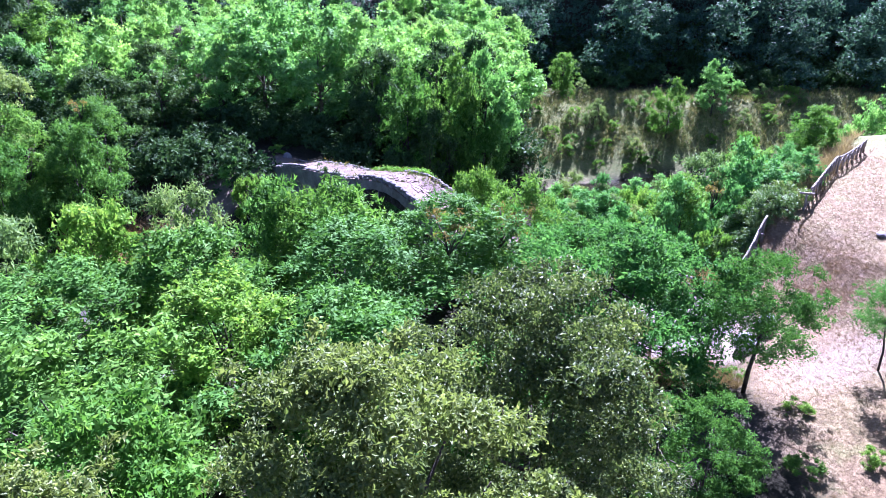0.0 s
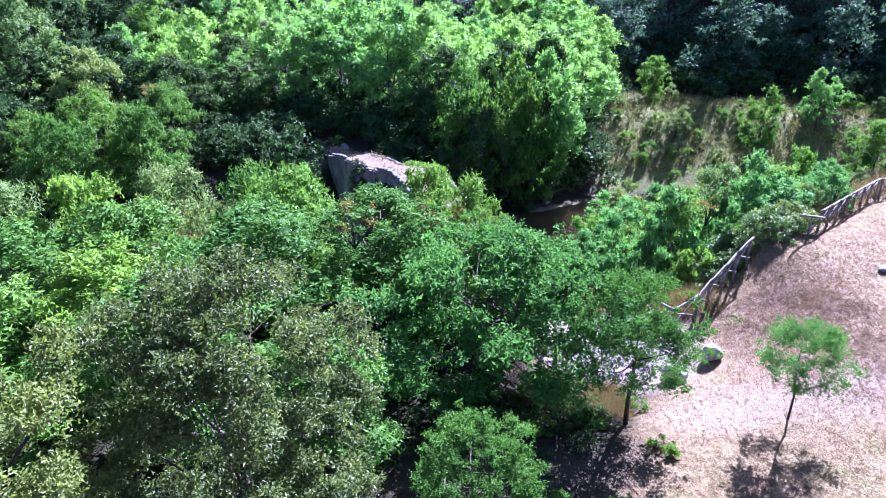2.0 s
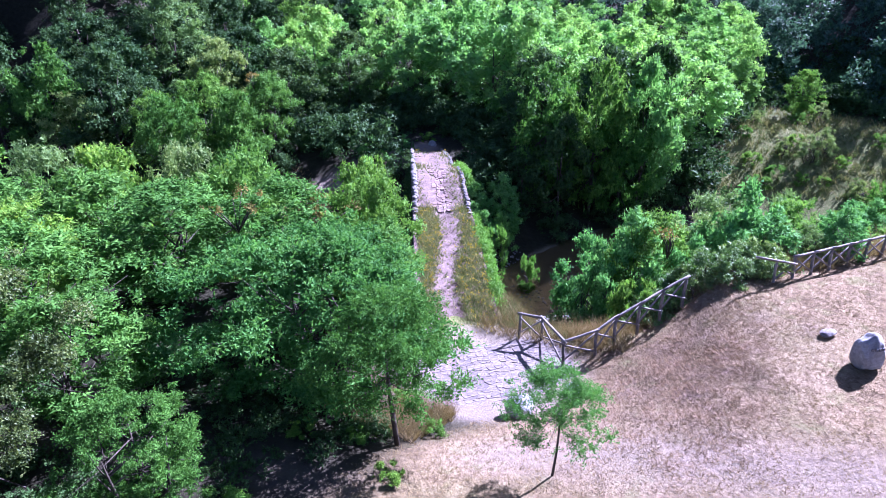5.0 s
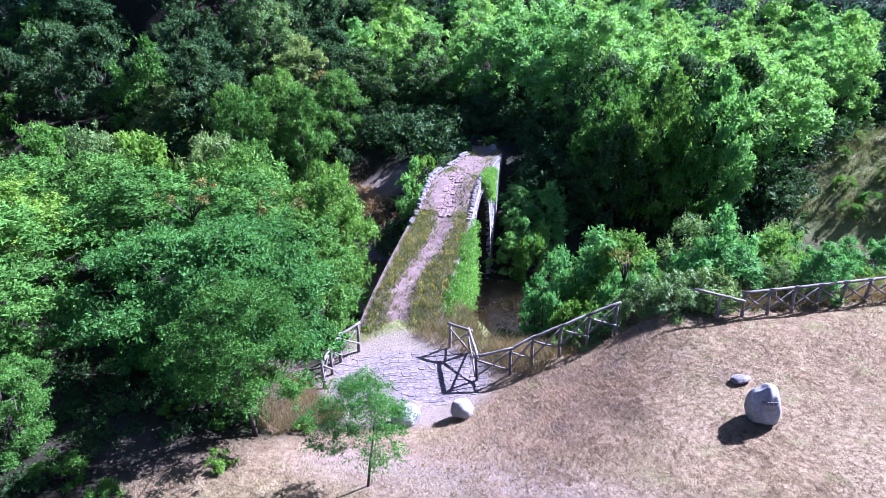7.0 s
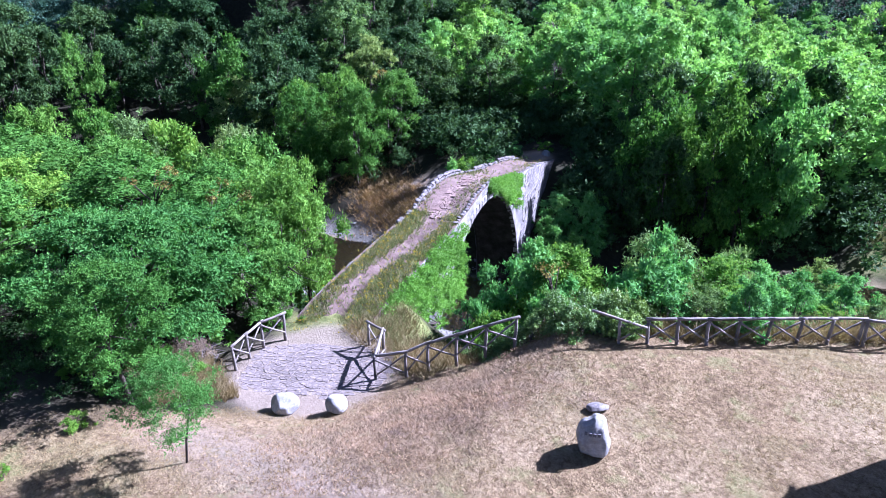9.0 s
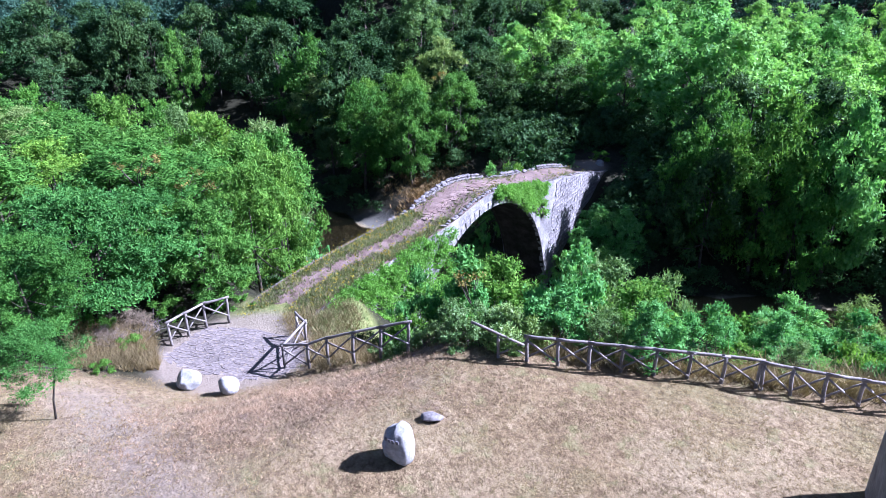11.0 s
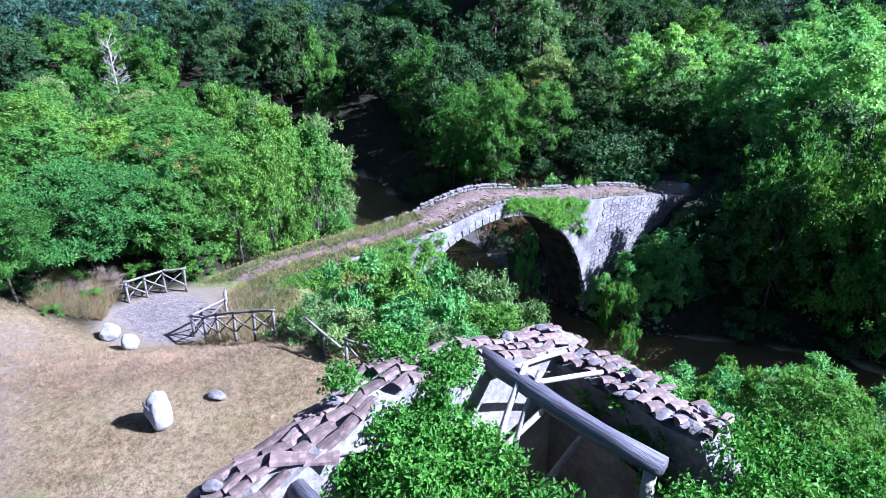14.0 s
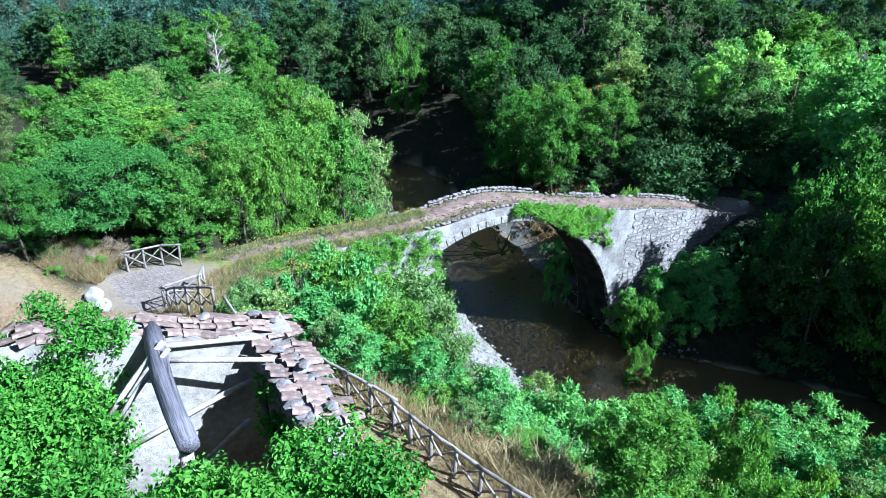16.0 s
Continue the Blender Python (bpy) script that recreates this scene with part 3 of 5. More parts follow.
def plant(kind, x, y, scale=1.0, top=None, sink=0.15, label=""):
    """Stands a tree on the ground; top: the height above sea of its crown's tip."""
    name, text, tall, radius, clear, leaf, leaves, size, clumps, shape, aspect, stems = KINDS[kind]
    z = height(x, y) - sink
    m = Matrix.Translation((x, y, z)) @ pose(0, 0, 0, 0, 0, (x * 37 + y * 61) % 360)
    if kind not in PROTO:
        ob = make_tree(name, text, tall, radius, clear, leaf, leaves, size, clumps, 11 + len(PROTO) * 5, shape=shape, aspect=aspect, stems=stems, simple=True, depth=0.55, grain=(0.09, 0.16), face_up=0.5)
        ob.matrix_basis = m
        PROTO[kind] = ob
    else:
        ob = copy_thing(PROTO[kind], m)
    ob.scale = (scale, scale, scale * (0.92 + 0.16 * ((x * 13.7 + y * 7.3) % 1)) if top is None else (top - z) / tall)
    if label:
        ob["label"] = label
    return ob


# the big elm beside the lawn, its slim neighbour, and the trees that the flight begins above
def single(name, label, x, y, **spec):
    ob = make_tree(name, label, limbs=True, **spec)
    ob.matrix_basis = Matrix.Translation((x, y, height(x, y) - 0.1))
    return ob


single("elm_tree", "broad dark green elm with hanging boughs beside the lawn", 5.5, 19.4, tall=5.5, radius=4.9, clear=1.1, leaf=ELM, leaves=44000, size=0.17, clumps=230, seed=3, stems=4, grain=(0.06, 0.13), squash=0.5, depth=0.9, face_up=0.9)
single("elm_tree", "slim young elm with a bare stem at the lawn's edge", 9.8, 17.6, tall=5.2, radius=2.2, clear=1.7, leaf=ROBINIA, leaves=17000, size=0.1, clumps=120, seed=8, slim=0.8, depth=0.8, grain=(0.1, 0.14), squash=0.6)
single("holm_oak", "olive-green holm oak with glossy leaves", -0.9, 6.6, tall=9.4, radius=2.9, clear=1.5, leaf=OAK, leaves=70000, size=0.105, clumps=200, seed=21, aspect=0.5, grain=(0.08, 0.09))
single("holm_oak", "darker holm oak with bronze young leaves", 1.8, 10.2, tall=8.2, radius=3.5, clear=0.8, leaf=BRONZE_OAK, leaves=70000, size=0.105, clumps=220, seed=33, aspect=0.5, grain=(0.07, 0.08))
single("holm_oak", "pale holm oak with glossy leaves", -4.9, 5.2, tall=8.9, radius=2.7, clear=1.2, leaf=OAK, leaves=42000, size=0.1, clumps=130, seed=47, aspect=0.5, grain=(0.08, 0.09))
single("plum_tree", "bright green suckering plum below the oaks", 6.0, 12.4, tall=3.6, radius=1.8, clear=0.3, leaf=ROBINIA, leaves=24000, size=0.08, clumps=130, seed=55, stems=3, grain=(0.08, 0.1), squash=0.7, depth=0.8)
single("plum_sapling", "thin young plum tree on the mown lawn", 14.2, 17.85, tall=3.3, radius=1.4, clear=1.3, leaf=ELM, leaves=17000, size=0.06, clumps=130, seed=62, slim=0.6, depth=0.9, grain=(0.13, 0.14))

DRY_LEAF = foliage("dry_shrub_leaf", (0.135, 0.105, 0.088), (0.215, 0.172, 0.148), (0.310, 0.262, 0.232), 0.2, 0.7, 0.1, patch=1.5)
for x, y, tall, radius, seed in ((6.9, 20.2, 1.15, 1.0, 71), (7.9, 19.2, 0.8, 0.8, 74)):
    single("dry_shrub", "pale withered shrub of fine dry twigs beside the fence", x, y, tall=tall, radius=radius, clear=0.05, leaf=DRY_LEAF, leaves=9000, size=0.05, clumps=60, seed=seed, shape="shrub", aspect=0.25, stems=4, depth=0.9, grain=(0.14, 0.18), slim=0.5)

# the stand on the near bank above the bridge
for kind, x, y, s, top in (("robinia", 0.4, 23.6, 0.95, 4.7), ("robinia_b", -3.4, 21.0, 1.05, 4.6), ("robinia", -4.6, 26.4, 1.0, 4.4), ("robinia", 3.1, 26.1, 0.64, 4.9), ("robinia_b", 1.4, 27.9, 0.6, 4.5), ("robinia_b", 5.2, 23.6, 0.62, 3.9), ("robinia_b", -6.4, 27.8, 0.8, 3.4), ("shrub_b", -9.4, 31.6, 1.2, -3.5), ("robinia_b", -9.5, 22.5, 1.1, 4.0), ("bright", 3.6, 22.2, 0.8, 3.4),
                           ("willow", -12.9, 30.4, 1.15, 3.1), ("robinia_b", -8.0, 29.3, 1.0, 3.4), ("bright", -15.6, 26.6, 1.15, 3.6), ("robinia", -13.2, 19.0, 1.1, 4.0), ("willow", -19.4, 25.4, 1.15, 3.4),
                           ("bright", -24.0, 24.5, 1.1, 3.2), ("robinia", -20.5, 17.5, 1.15, 3.6), ("robinia_b", -29.2, 20.8, 1.1, 2.8), ("willow", -26.0, 14.5, 1.1, 3.0), ("robinia", -33.0, 12.6, 1.1, 2.8),
                           ("robinia_b", -2.8, 14.6, 0.95, 5.2), ("bright", -6.6, 17.4, 0.95, 4.6), ("robinia", -8.6, 12.5, 1.0, 5.4), ("bright", -6.2, 9.6, 0.8, 6.0), ("bright", -13.0, 10.5, 1.0, 5.2), ("robinia_b", 1.8, 13.9, 0.7, 4.6),
                           ("robinia", -18.0, 8.0, 1.1, 4.6), ("robinia_b", -24.5, 6.5, 1.1, 4.0), ("willow", -33.0, 4.0, 1.1, 3.4), ("bright", -39.0, 14.5, 1.1, 2.8), ("robinia_b", -39.0, 5.0, 1.1, 3.2)):
    plant(kind, x, y, s, top)
# the robinias across the stream
for kind, x, y, s, top in (("robinia", -32.0, 44.5, 0.95, 1.7), ("robinia_b", -28.2, 48.5, 0.95, 1.6), ("robinia", -33.5, 50.0, 1.05, 2.6), ("robinia_b", -29.0, 53.8, 0.95, 2.3), ("robinia", -36.5, 46.5, 0.9, 1.2)):
    plant(kind, x, y, s, top)

# the woods on the far bank
rng = np.random.default_rng(5)
spots = []
for gx_ in np.arange(-125, 130, 7.3):
    for gy_ in np.arange(-45, 175, 7.3):
        spots.append((gx_ + rng.uniform(-2.8, 2.8), gy_ + rng.uniform(-2.8, 2.8), rng.random(), rng.random()))
dist = river_distance(np.array([s[0] for s in spots]), np.array([s[1] for s in spots]))
for (x, y, pick, grow), d in zip(spots, dist):
    reach = math.hypot(x - 15, y - 15)
    bearing = math.degrees(math.atan2(-(x - 20), y - 5))
    if d > -8.5 or reach > 112 or x > 8 and y > 97 or not -40 < bearing < 122:
        continue
    along, across = (x - ARCH_P.x) * ARCH_U.x + (y - ARCH_P.y) * ARCH_U.y, (x - ARCH_P.x) * ARCH_N.x + (y - ARCH_P.y) * ARCH_N.y
    if 8 < along < 40 and -10.5 < across < 4 or along < 37 and -9 < across < 4 or across > 3 and x > -16 and y < 70 and along < 40 or d > -13.5 and -6 < x < 16 and y < 72 or x > 10 and y < 96 or math.hypot(x + 31, y - 48) < 8 or -64 < x < -35 and 18 < y < 40:
        continue
    # sunny places mostly take the leaves with sun coloured in, the others darker ones
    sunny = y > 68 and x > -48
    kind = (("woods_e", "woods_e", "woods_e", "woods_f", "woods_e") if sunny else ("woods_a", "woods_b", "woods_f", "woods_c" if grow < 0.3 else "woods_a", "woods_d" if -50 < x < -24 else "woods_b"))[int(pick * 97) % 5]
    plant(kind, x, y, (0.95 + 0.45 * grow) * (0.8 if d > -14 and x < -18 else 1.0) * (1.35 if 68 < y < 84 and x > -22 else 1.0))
# tall trees beyond the bridge's far end, their shaded side towards the lawn
for kind, x, y, s, top in (("woods_f", -3.6, 64.2, 1.05, 4.2), ("woods_f", 0.6, 66.4, 1.1, 4.6), ("woods_e", 4.4, 70.2, 1.1, 4.2), ("woods_a", -0.6, 72.4, 1.1, 4.8), ("woods_b", 3.6, 76.6, 1.1, 4.6),
                           ("woods_a", -6.8, 69.6, 1.1, 4.4), ("woods_f", 3.2, 67.2, 0.95, 1.0), ("woods_b", -1.4, 62.8, 0.85, -0.6), ("woods_a", -7.6, 66.4, 0.8, 0.4), ("woods_b", -4.4, 60.6, 0.62, -3.6)):
    plant(kind, x, y, s, top)
# tall trees that shade the upper reach of the stream
for kind, x, y, s, top in (("woods_a", -41.5, 45.5, 1.15, 5.0), ("woods_f", -47.5, 43.0, 1.1, 5.6), ("woods_b", -54.0, 41.5, 1.2, 6.0), ("woods_a", -60.5, 38.5, 1.2, 6.4), ("woods_a", -45.0, 50.5, 1.1, 5.4), ("woods_f", -59.5, 30.0, 0.9, 5.6), ("woods_b", -66.0, 24.0, 1.1, 6.0)):
    plant(kind, x, y, s, top)
plant("grey", -30.0, 78.0, 1.0, 5.6)


def planted_mass(name, label, category, spots, radius, tall, leaf, leaves, size, clumps, seed, variants=4):
    """Many crowns in one mesh, for woods and undergrowth that nobody could count."""
    shapes = []
    for k in range(variants):
        q = np.random.default_rng(seed + k)
        c, r = crown_clumps(q, radius, tall, clumps, "shrub")
        shapes.append(leaf_cloud([(cx, cy, cz + tall / 2) for cx, cy, cz in c], r, leaves, size, seed + 50 + k, 0.6, simple=True))
    vs, fs, start = [], [], 0
    for k, (x, y, sc) in enumerate(spots):
        v, f = shapes[k % variants]
        a = k * 2.4
        turn = np.array(((math.cos(a), -math.sin(a), 0), (math.sin(a), math.cos(a), 0), (0, 0, 1)))
        vs.append(v @ turn.T * sc + np.array((x, y, height(x, y) - 0.1)))
        fs.append(f + start)
        start += len(v)
    return tagged(new(name, mesh_from(name, np.concatenate(vs), np.concatenate(fs), leaf)), label, category, kind="stuff")


far_spots = []
for x in np.arange(-130, 165, 8.6):
    for y in np.arange(-50, 200, 8.6):
        hx, hy = x + rng.uniform(-3.5, 3.5), y + rng.uniform(-3.5, 3.5)
        reach, bearing = math.hypot(hx - 15, hy - 15), math.degrees(math.atan2(-(hx - 20), hy - 5))
        side = from_stream(hx, hy)
        if side < -10 and (110 < reach < 150 or hx > 8 and 97 < hy < 172 and reach > 85) and -45 < bearing < 122:
            far_spots.append((hx, hy, 0.85 + 0.4 * rng.random()))
planted_mass("distant_woods", "dense woods on the distant hillside, haze mixed into their bluish green", "woods", far_spots, 5.0, 11.0, HILL, 3200, 0.44, 60, 400)

under_spots = []
for k in range(1500):
    x, y = rng.uniform(-62, 40), rng.uniform(8, 84)
    d = from_stream(x, y)
    along, across = (x - ARCH_P.x) * ARCH_U.x + (y - ARCH_P.y) * ARCH_U.y, (x - ARCH_P.x) * ARCH_N.x + (y - ARCH_P.y) * ARCH_N.y
    if -16 < along < 34 and -5.2 < across < 2.0 or math.hypot(x + 17, y - 38) < 6 and d > 0 or math.hypot(x + 23.5, y - 48) < 4.5 or math.hypot(x + 20, y - 55) < 3.5 or -62 < x < -35 and 16 < y < 40 and d < 0 or -14 < x < -2 and 33 < y < 41 and d > 0:
        continue
    if x > 9 and y > 50:
        continue
    if -30 < d < -5.2:
        under_spots.append((x, y, rng.uniform(0.45, 1.1)))
    elif 7.8 < d < 22 and x > -40 and y < 62 and (x < 2 or rng.random() < 0.7):
        under_spots.append((x, y, rng.uniform(0.35, 0.7)))
    elif d > 22 and x < 7.2 and y < 25 and not abs(y - 14.2 - 0.3 * (x - 6)) < 1.5 and rng.random() < 0.6:
        under_spots.append((x, y, rng.uniform(0.2, 0.4)))
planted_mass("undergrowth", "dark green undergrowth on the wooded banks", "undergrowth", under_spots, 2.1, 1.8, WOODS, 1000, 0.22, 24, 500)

# Growth added in dark leaves, which deepen the elm's shade by colour
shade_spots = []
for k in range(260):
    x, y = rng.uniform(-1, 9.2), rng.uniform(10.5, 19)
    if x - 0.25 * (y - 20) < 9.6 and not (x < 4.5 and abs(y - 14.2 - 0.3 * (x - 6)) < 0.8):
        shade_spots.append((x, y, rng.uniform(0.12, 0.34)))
planted_mass("undergrowth", "low growth under the elm, the elm's shade put into its dark leaves", "undergrowth", shade_spots, 2.1, 1.5, WOODS, 420, 0.3, 20, 620)

deep_spots = []
for k in range(1700):
    x, y = rng.uniform(-60, 75), rng.uniform(56, 118)
    d = from_stream(x, y)
    along, across = (x - ARCH_P.x) * ARCH_U.x + (y - ARCH_P.y) * ARCH_U.y, (x - ARCH_P.x) * ARCH_N.x + (y - ARCH_P.y) * ARCH_N.y
    if d < -6 and not (along < 36 and -5.5 < across < 2.5) and not (x > 11 and y < 97):
        deep_spots.append((x, y, rng.uniform(0.7, 1.6)))
planted_mass("undergrowth", "green undergrowth between the far woodland trees", "undergrowth", deep_spots, 2.3, 2.2, WOODS, 560, 0.30, 20, 540)

# shrubs on the steep near bank, beside the bridge and along the stream
for kind, x, y, s, top in (("shrub_b", 12.6, 32.8, 1.25, 2.5), ("shrub_a", 15.2, 32.0, 0.85, 2.2), ("shrub_b", 17.6, 33.6, 1.2, 3.0), ("shrub_a", 11.2, 31.0, 0.9, 1.6), ("shrub_c", 13.4, 29.8, 0.9, 0.9), ("shrub_c", 15.6, 31.0, 0.9, 1.6),
                           ("shrub_a", 20.0, 37.0, 1.3, 1.4), ("shrub_b", 14.8, 35.6, 1.4, 1.2), ("shrub_a", 10.2, 34.0, 1.3, 0.4), ("shrub_a", 12.4, 37.6, 1.4, -1.6), ("shrub_b", 17.0, 37.6, 1.4, 0.2),
                           ("shrub_a", 14.6, 41.0, 1.4, -3.2), ("shrub_a", 20.4, 40.8, 1.3, -0.6), ("shrub_c", 23.0, 40.2, 1.2, 0.8),
                           ("shrub_b", 16.4, 45.6, 1.6, -5.0), ("shrub_a", 20.2, 45.6, 1.6, -3.6), ("shrub_w", 13.2, 46.8, 1.5, -6.4), ("shrub_c", 22.0, 43.0, 1.5, -1.2), ("shrub_a", 24.6, 46.2, 1.5, -2.6), ("shrub_c", 26.0, 43.6, 1.4, 0.2),
                           ("shrub_b", 18.4, 50.4, 1.6, -5.6), ("shrub_a", 22.6, 51.0, 1.6, -5.0), ("shrub_c", 27.4, 48.4, 1.6, -3.0), ("shrub_w", 15.4, 52.0, 1.4, -7.2), ("shrub_b", 27.0, 53.0, 1.6, -4.6), ("shrub_a", 20.0, 56.0, 1.6, -6.4),
                           ("shrub_c", 12.0, 50.6, 1.7, -6.8), ("shrub_a", 14.6, 55.0, 1.5, -6.4), ("shrub_c", 17.2, 47.8, 1.7, -4.6), ("shrub_c", 19.4, 48.0, 1.5, -4.0), ("shrub_c", 16.6, 57.6, 1.7, -7.0), ("shrub_c", 22.4, 48.2, 1.5, -3.4),
                           ("shrub_c", 9.8, 53.0, 1.8, -7.4), ("shrub_a", 12.4, 58.0, 1.6, -6.8), ("shrub_c", 17.4, 54.4, 1.7, -5.4), ("shrub_a", 19.6, 52.8, 1.5, -4.8), ("shrub_c", 21.0, 50.4, 1.6, -4.0), ("shrub_w", 15.6, 49.6, 1.5, -5.4), ("shrub_c", 13.0, 62.0, 1.7, -8.0), ("shrub_a", 18.6, 60.0, 1.7, -6.6), ("shrub_c", 24.0, 56.0, 1.8, -5.2),
                           ("shrub_c", -2.9, 51.8, 1.2, -7.8), ("shrub_b", -4.6, 57.0, 1.2, -5.2), ("shrub_c", 0.4, 51.2, 0.9, -9.6), 
                           ("shrub_a", -9.6, 46.6, 0.7, -6.5), ("shrub_c", -7.5, 37.0, 1.2, -8.6), ("shrub_a", -14.0, 50.0, 1.35, -3.4), ("shrub_c", -16.6, 53.6, 1.3, -4.0), ("shrub_a", -18.8, 57.0, 1.0, -3.6), ("shrub_a", -17.4, 60.4, 0.7, -4.0), ("shrub_c", -16.6, 64.0, 0.9, -4.4)):
    plant(kind, x, y, s, top)
for x, y, s in ((8.3, 20.0, 0.5), (7.0, 19.0, 0.6), (10.2, 19.0, 0.4), (5.6, 24.4, 0.8), (6.0, 21.6, 0.75), (7.8, 13.0, 0.6), (5.0, 12.6, 0.5), (8.8, 17.0, 0.35), (10.6, 15.9, 0.4), (9.6, 13.4, 0.45), (7.4, 16.4, 0.4), (11.6, 13.8, 0.35)):
    plant("shrub_c", x, y, s)
for x, y, s in ((20, 61, 1.5), (26, 60, 1.6), (30, 63, 1.7), (33, 55, 1.6), (38, 61, 1.7), (31, 50, 1.6), (42, 62, 1.9)):
    plant(("shrub_c", "shrub_a")[int(x) % 2], x, y, s)
for kind, x, y, s, top in (("woods_e", 42, 62, 0.9, 2.0), ("robinia", 47, 64, 1.0, 3.0), ("woods_c", 53, 60, 1.0, 3.4), ("bright", 37, 64, 1.0, -1.0), ("woods_d", 58, 62, 1.0, 4.0)):
    plant(kind, x, y, s, top)
for k in range(46):
    x, y = rng.uniform(12, 44), rng.uniform(50, 66)
    if from_stream(x, y) > 8:
        plant(("shrub_c", "shrub_c", "shrub_w")[k % 3], x, y, rng.uniform(0.5, 1.1))


# bushes and dry grass on the slope behind the long fence
for k in range(70):
    t, off = rng.uniform(-0.5, 9.5), rng.uniform(1.1, 6.5)
    x, y = 18.7 + 0.613 * t - 0.785 * off, 31.57 + 0.785 * t + 0.613 * off
    plant(("shrub_c", "shrub_a", "shrub_c", "shrub_w", "shrub_b")[k % 5], x, y, rng.uniform(0.4, 0.8))


# brambles between the ends of the two fences
for k in range(15):
    t, off = k / 14, (0.35, 1.1, 0.7)[k % 3]
    plant("bramble", 14.3 + 3.6 * t - 0.6 * off, 28.7 + 2.7 * t + 0.8 * off, rng.uniform(0.85, 1.2))
# dark growth that hides the foot of the far abutment
for k, (along, across, top) in enumerate(((14.6, 1.6, -8.2), (15.6, 2.6, -7.4), (16.6, 1.7, -6.9), (17.8, 2.8, -6.6), (19.0, 1.8, -6.4), (20.4, 2.6, -6.4), (21.8, 1.8, -6.5), (23.4, 2.4, -6.6), (25.2, 1.8, -6.7), (16.0, 4.4, -7.8), (18.2, 5.0, -7.2), (20.6, 4.8, -6.8), (23.0, 5.2, -6.4), (26.0, 4.6, -6.2))):
    x, y = ARCH_P.x + ARCH_U.x * along + ARCH_N.x * across, ARCH_P.y + ARCH_U.y * along + ARCH_N.y * across
    plant(("shrub_b", "shrub_a", "shrub_b")[k % 3], x, y, 1.0, top)
# low growth over the slope down to the stream, and bushes in the sunny meadow
for k in range(90):
    x, y = rng.uniform(6, 34), rng.uniform(42, 62)
    d = from_stream(x, y)
    if 8.0 < d < 19:
        plant(("shrub_a", "shrub_c", "shrub_w", "shrub_c", "shrub_b")[k % 5], x, y, rng.uniform(0.9, 1.5) if d < 15 else rng.uniform(0.5, 0.9))
for k in range(70):
    x, y = rng.uniform(11, 50), rng.uniform(77, 97)
    plant(("shrub_c", "shrub_c", "shrub_w", "shrub_c")[k % 4], x, y, rng.uniform(0.5, 1.1))
for kind, x, y, s, top in (("robinia_b", 12.8, 33.8, 0.72, 2.2), ("willow", 15.4, 37.2, 0.95, 2.7), ("bright", 18.4, 36.6, 0.66, 3.0), ("bright", 25.2, 43.6, 0.6, 4.0), ("bright", 22.6, 47.8, 0.6, 1.2), ("shrub_b", 16.6, 34.9, 1.3, 3.8), ("shrub_w", 18.1, 38.4, 1.2, 2.9), ("shrub_a", 8.6, 50.2, 1.5, -7.2),
                           ("shrub_c", 9.4, 53.6, 1.7, -6.9), ("shrub_a", 10.8, 57.4, 1.6, -6.4), ("shrub_w", 12.6, 61.6, 1.6, -6.2), ("shrub_b", 11.0, 48.0, 1.5, -6.2), ("shrub_b", 12.0, 54.0, 1.6, -5.8), ("shrub_a", 14.4, 58.0, 1.7, -5.6)):
    plant(kind, x, y, s, top)
for kind, x, y, s, top in (("woods_f", 29, 84, 0.7, -1.0), ("woods_e", 36, 88, 0.8, 0.5), ("bright", 17, 95, 0.8, 0.4)):
    plant(kind, x, y, s, top)


# ---- the bridge ----
DECK_S = (-15.5, -13, -10, -6, -1.2, 0.5, 2.4, 4.2, 6.2, 9, 13.5, 16.5, 21.7, 27.8, 33)
DECK_Z = (-1.75, -1.02, -0.85, -0.85, -0.92, -0.75, -0.52, -0.45, -0.72, -1.4, -2.5, -2.9, -3.95, -5.5, -6.1)
WIDE, ARCH_S, ARCH_R, ARCH_Z = 3.4, 3.6, 10.55, -12.05


def deck_z(s):
    return float(np.mean([np.interp(s + k, DECK_S, DECK_Z) for k in (-0.9, -0.45, 0, 0.45, 0.9)]))


def on_bridge(s, w, z):
    return ARCH_P + ARCH_U * s + ARCH_N * w + Vector((0, 0, z))


BRIDGE_TURN = Matrix((ARCH_U, ARCH_N, (0, 0, 1))).transposed().to_4x4()
bridge = tagged(new("stone_bridge"), "old humpbacked stone bridge with one round arch, overgrown", "bridge")
bridge.matrix_basis = Matrix.Translation((*ARCH_P.xy, 0)) @ BRIDGE_TURN


def strip(rows, material, name, label=""):
    """A sheet through rows of points in the bridge's own frame."""
    k = len(rows[0])
    verts = [p for r in rows for p in r]
    faces = [(a * k + b, a * k + b + 1, (a + 1) * k + b + 1, (a + 1) * k + b) for a in range(len(rows) - 1) for b in range(k - 1)]
    return part(name, mesh_from(name, verts, faces, material, True), bridge, label)


stations = list(np.arange(-15, 31.2, 0.4))
rows = []
for s in stations:
    z = deck_z(s)
    row = []
    for w in np.linspace(0, -WIDE, 13):
        row.append((s, w, z + 0.05 * math.sin(3 * s + 5 * w) * math.cos(2.2 * w + s) - 0.10 * math.exp(-((w + 1.7) / 0.5) ** 2)))
    rows.append(row)
strip(rows, DECK, "deck", "trodden earth and dry grass on the bridge")


def under(s):
    d = abs(s - ARCH_S)
    return ARCH_Z + math.sqrt(max(0, ARCH_R ** 2 - d * d)) if d < ARCH_R else -13.4


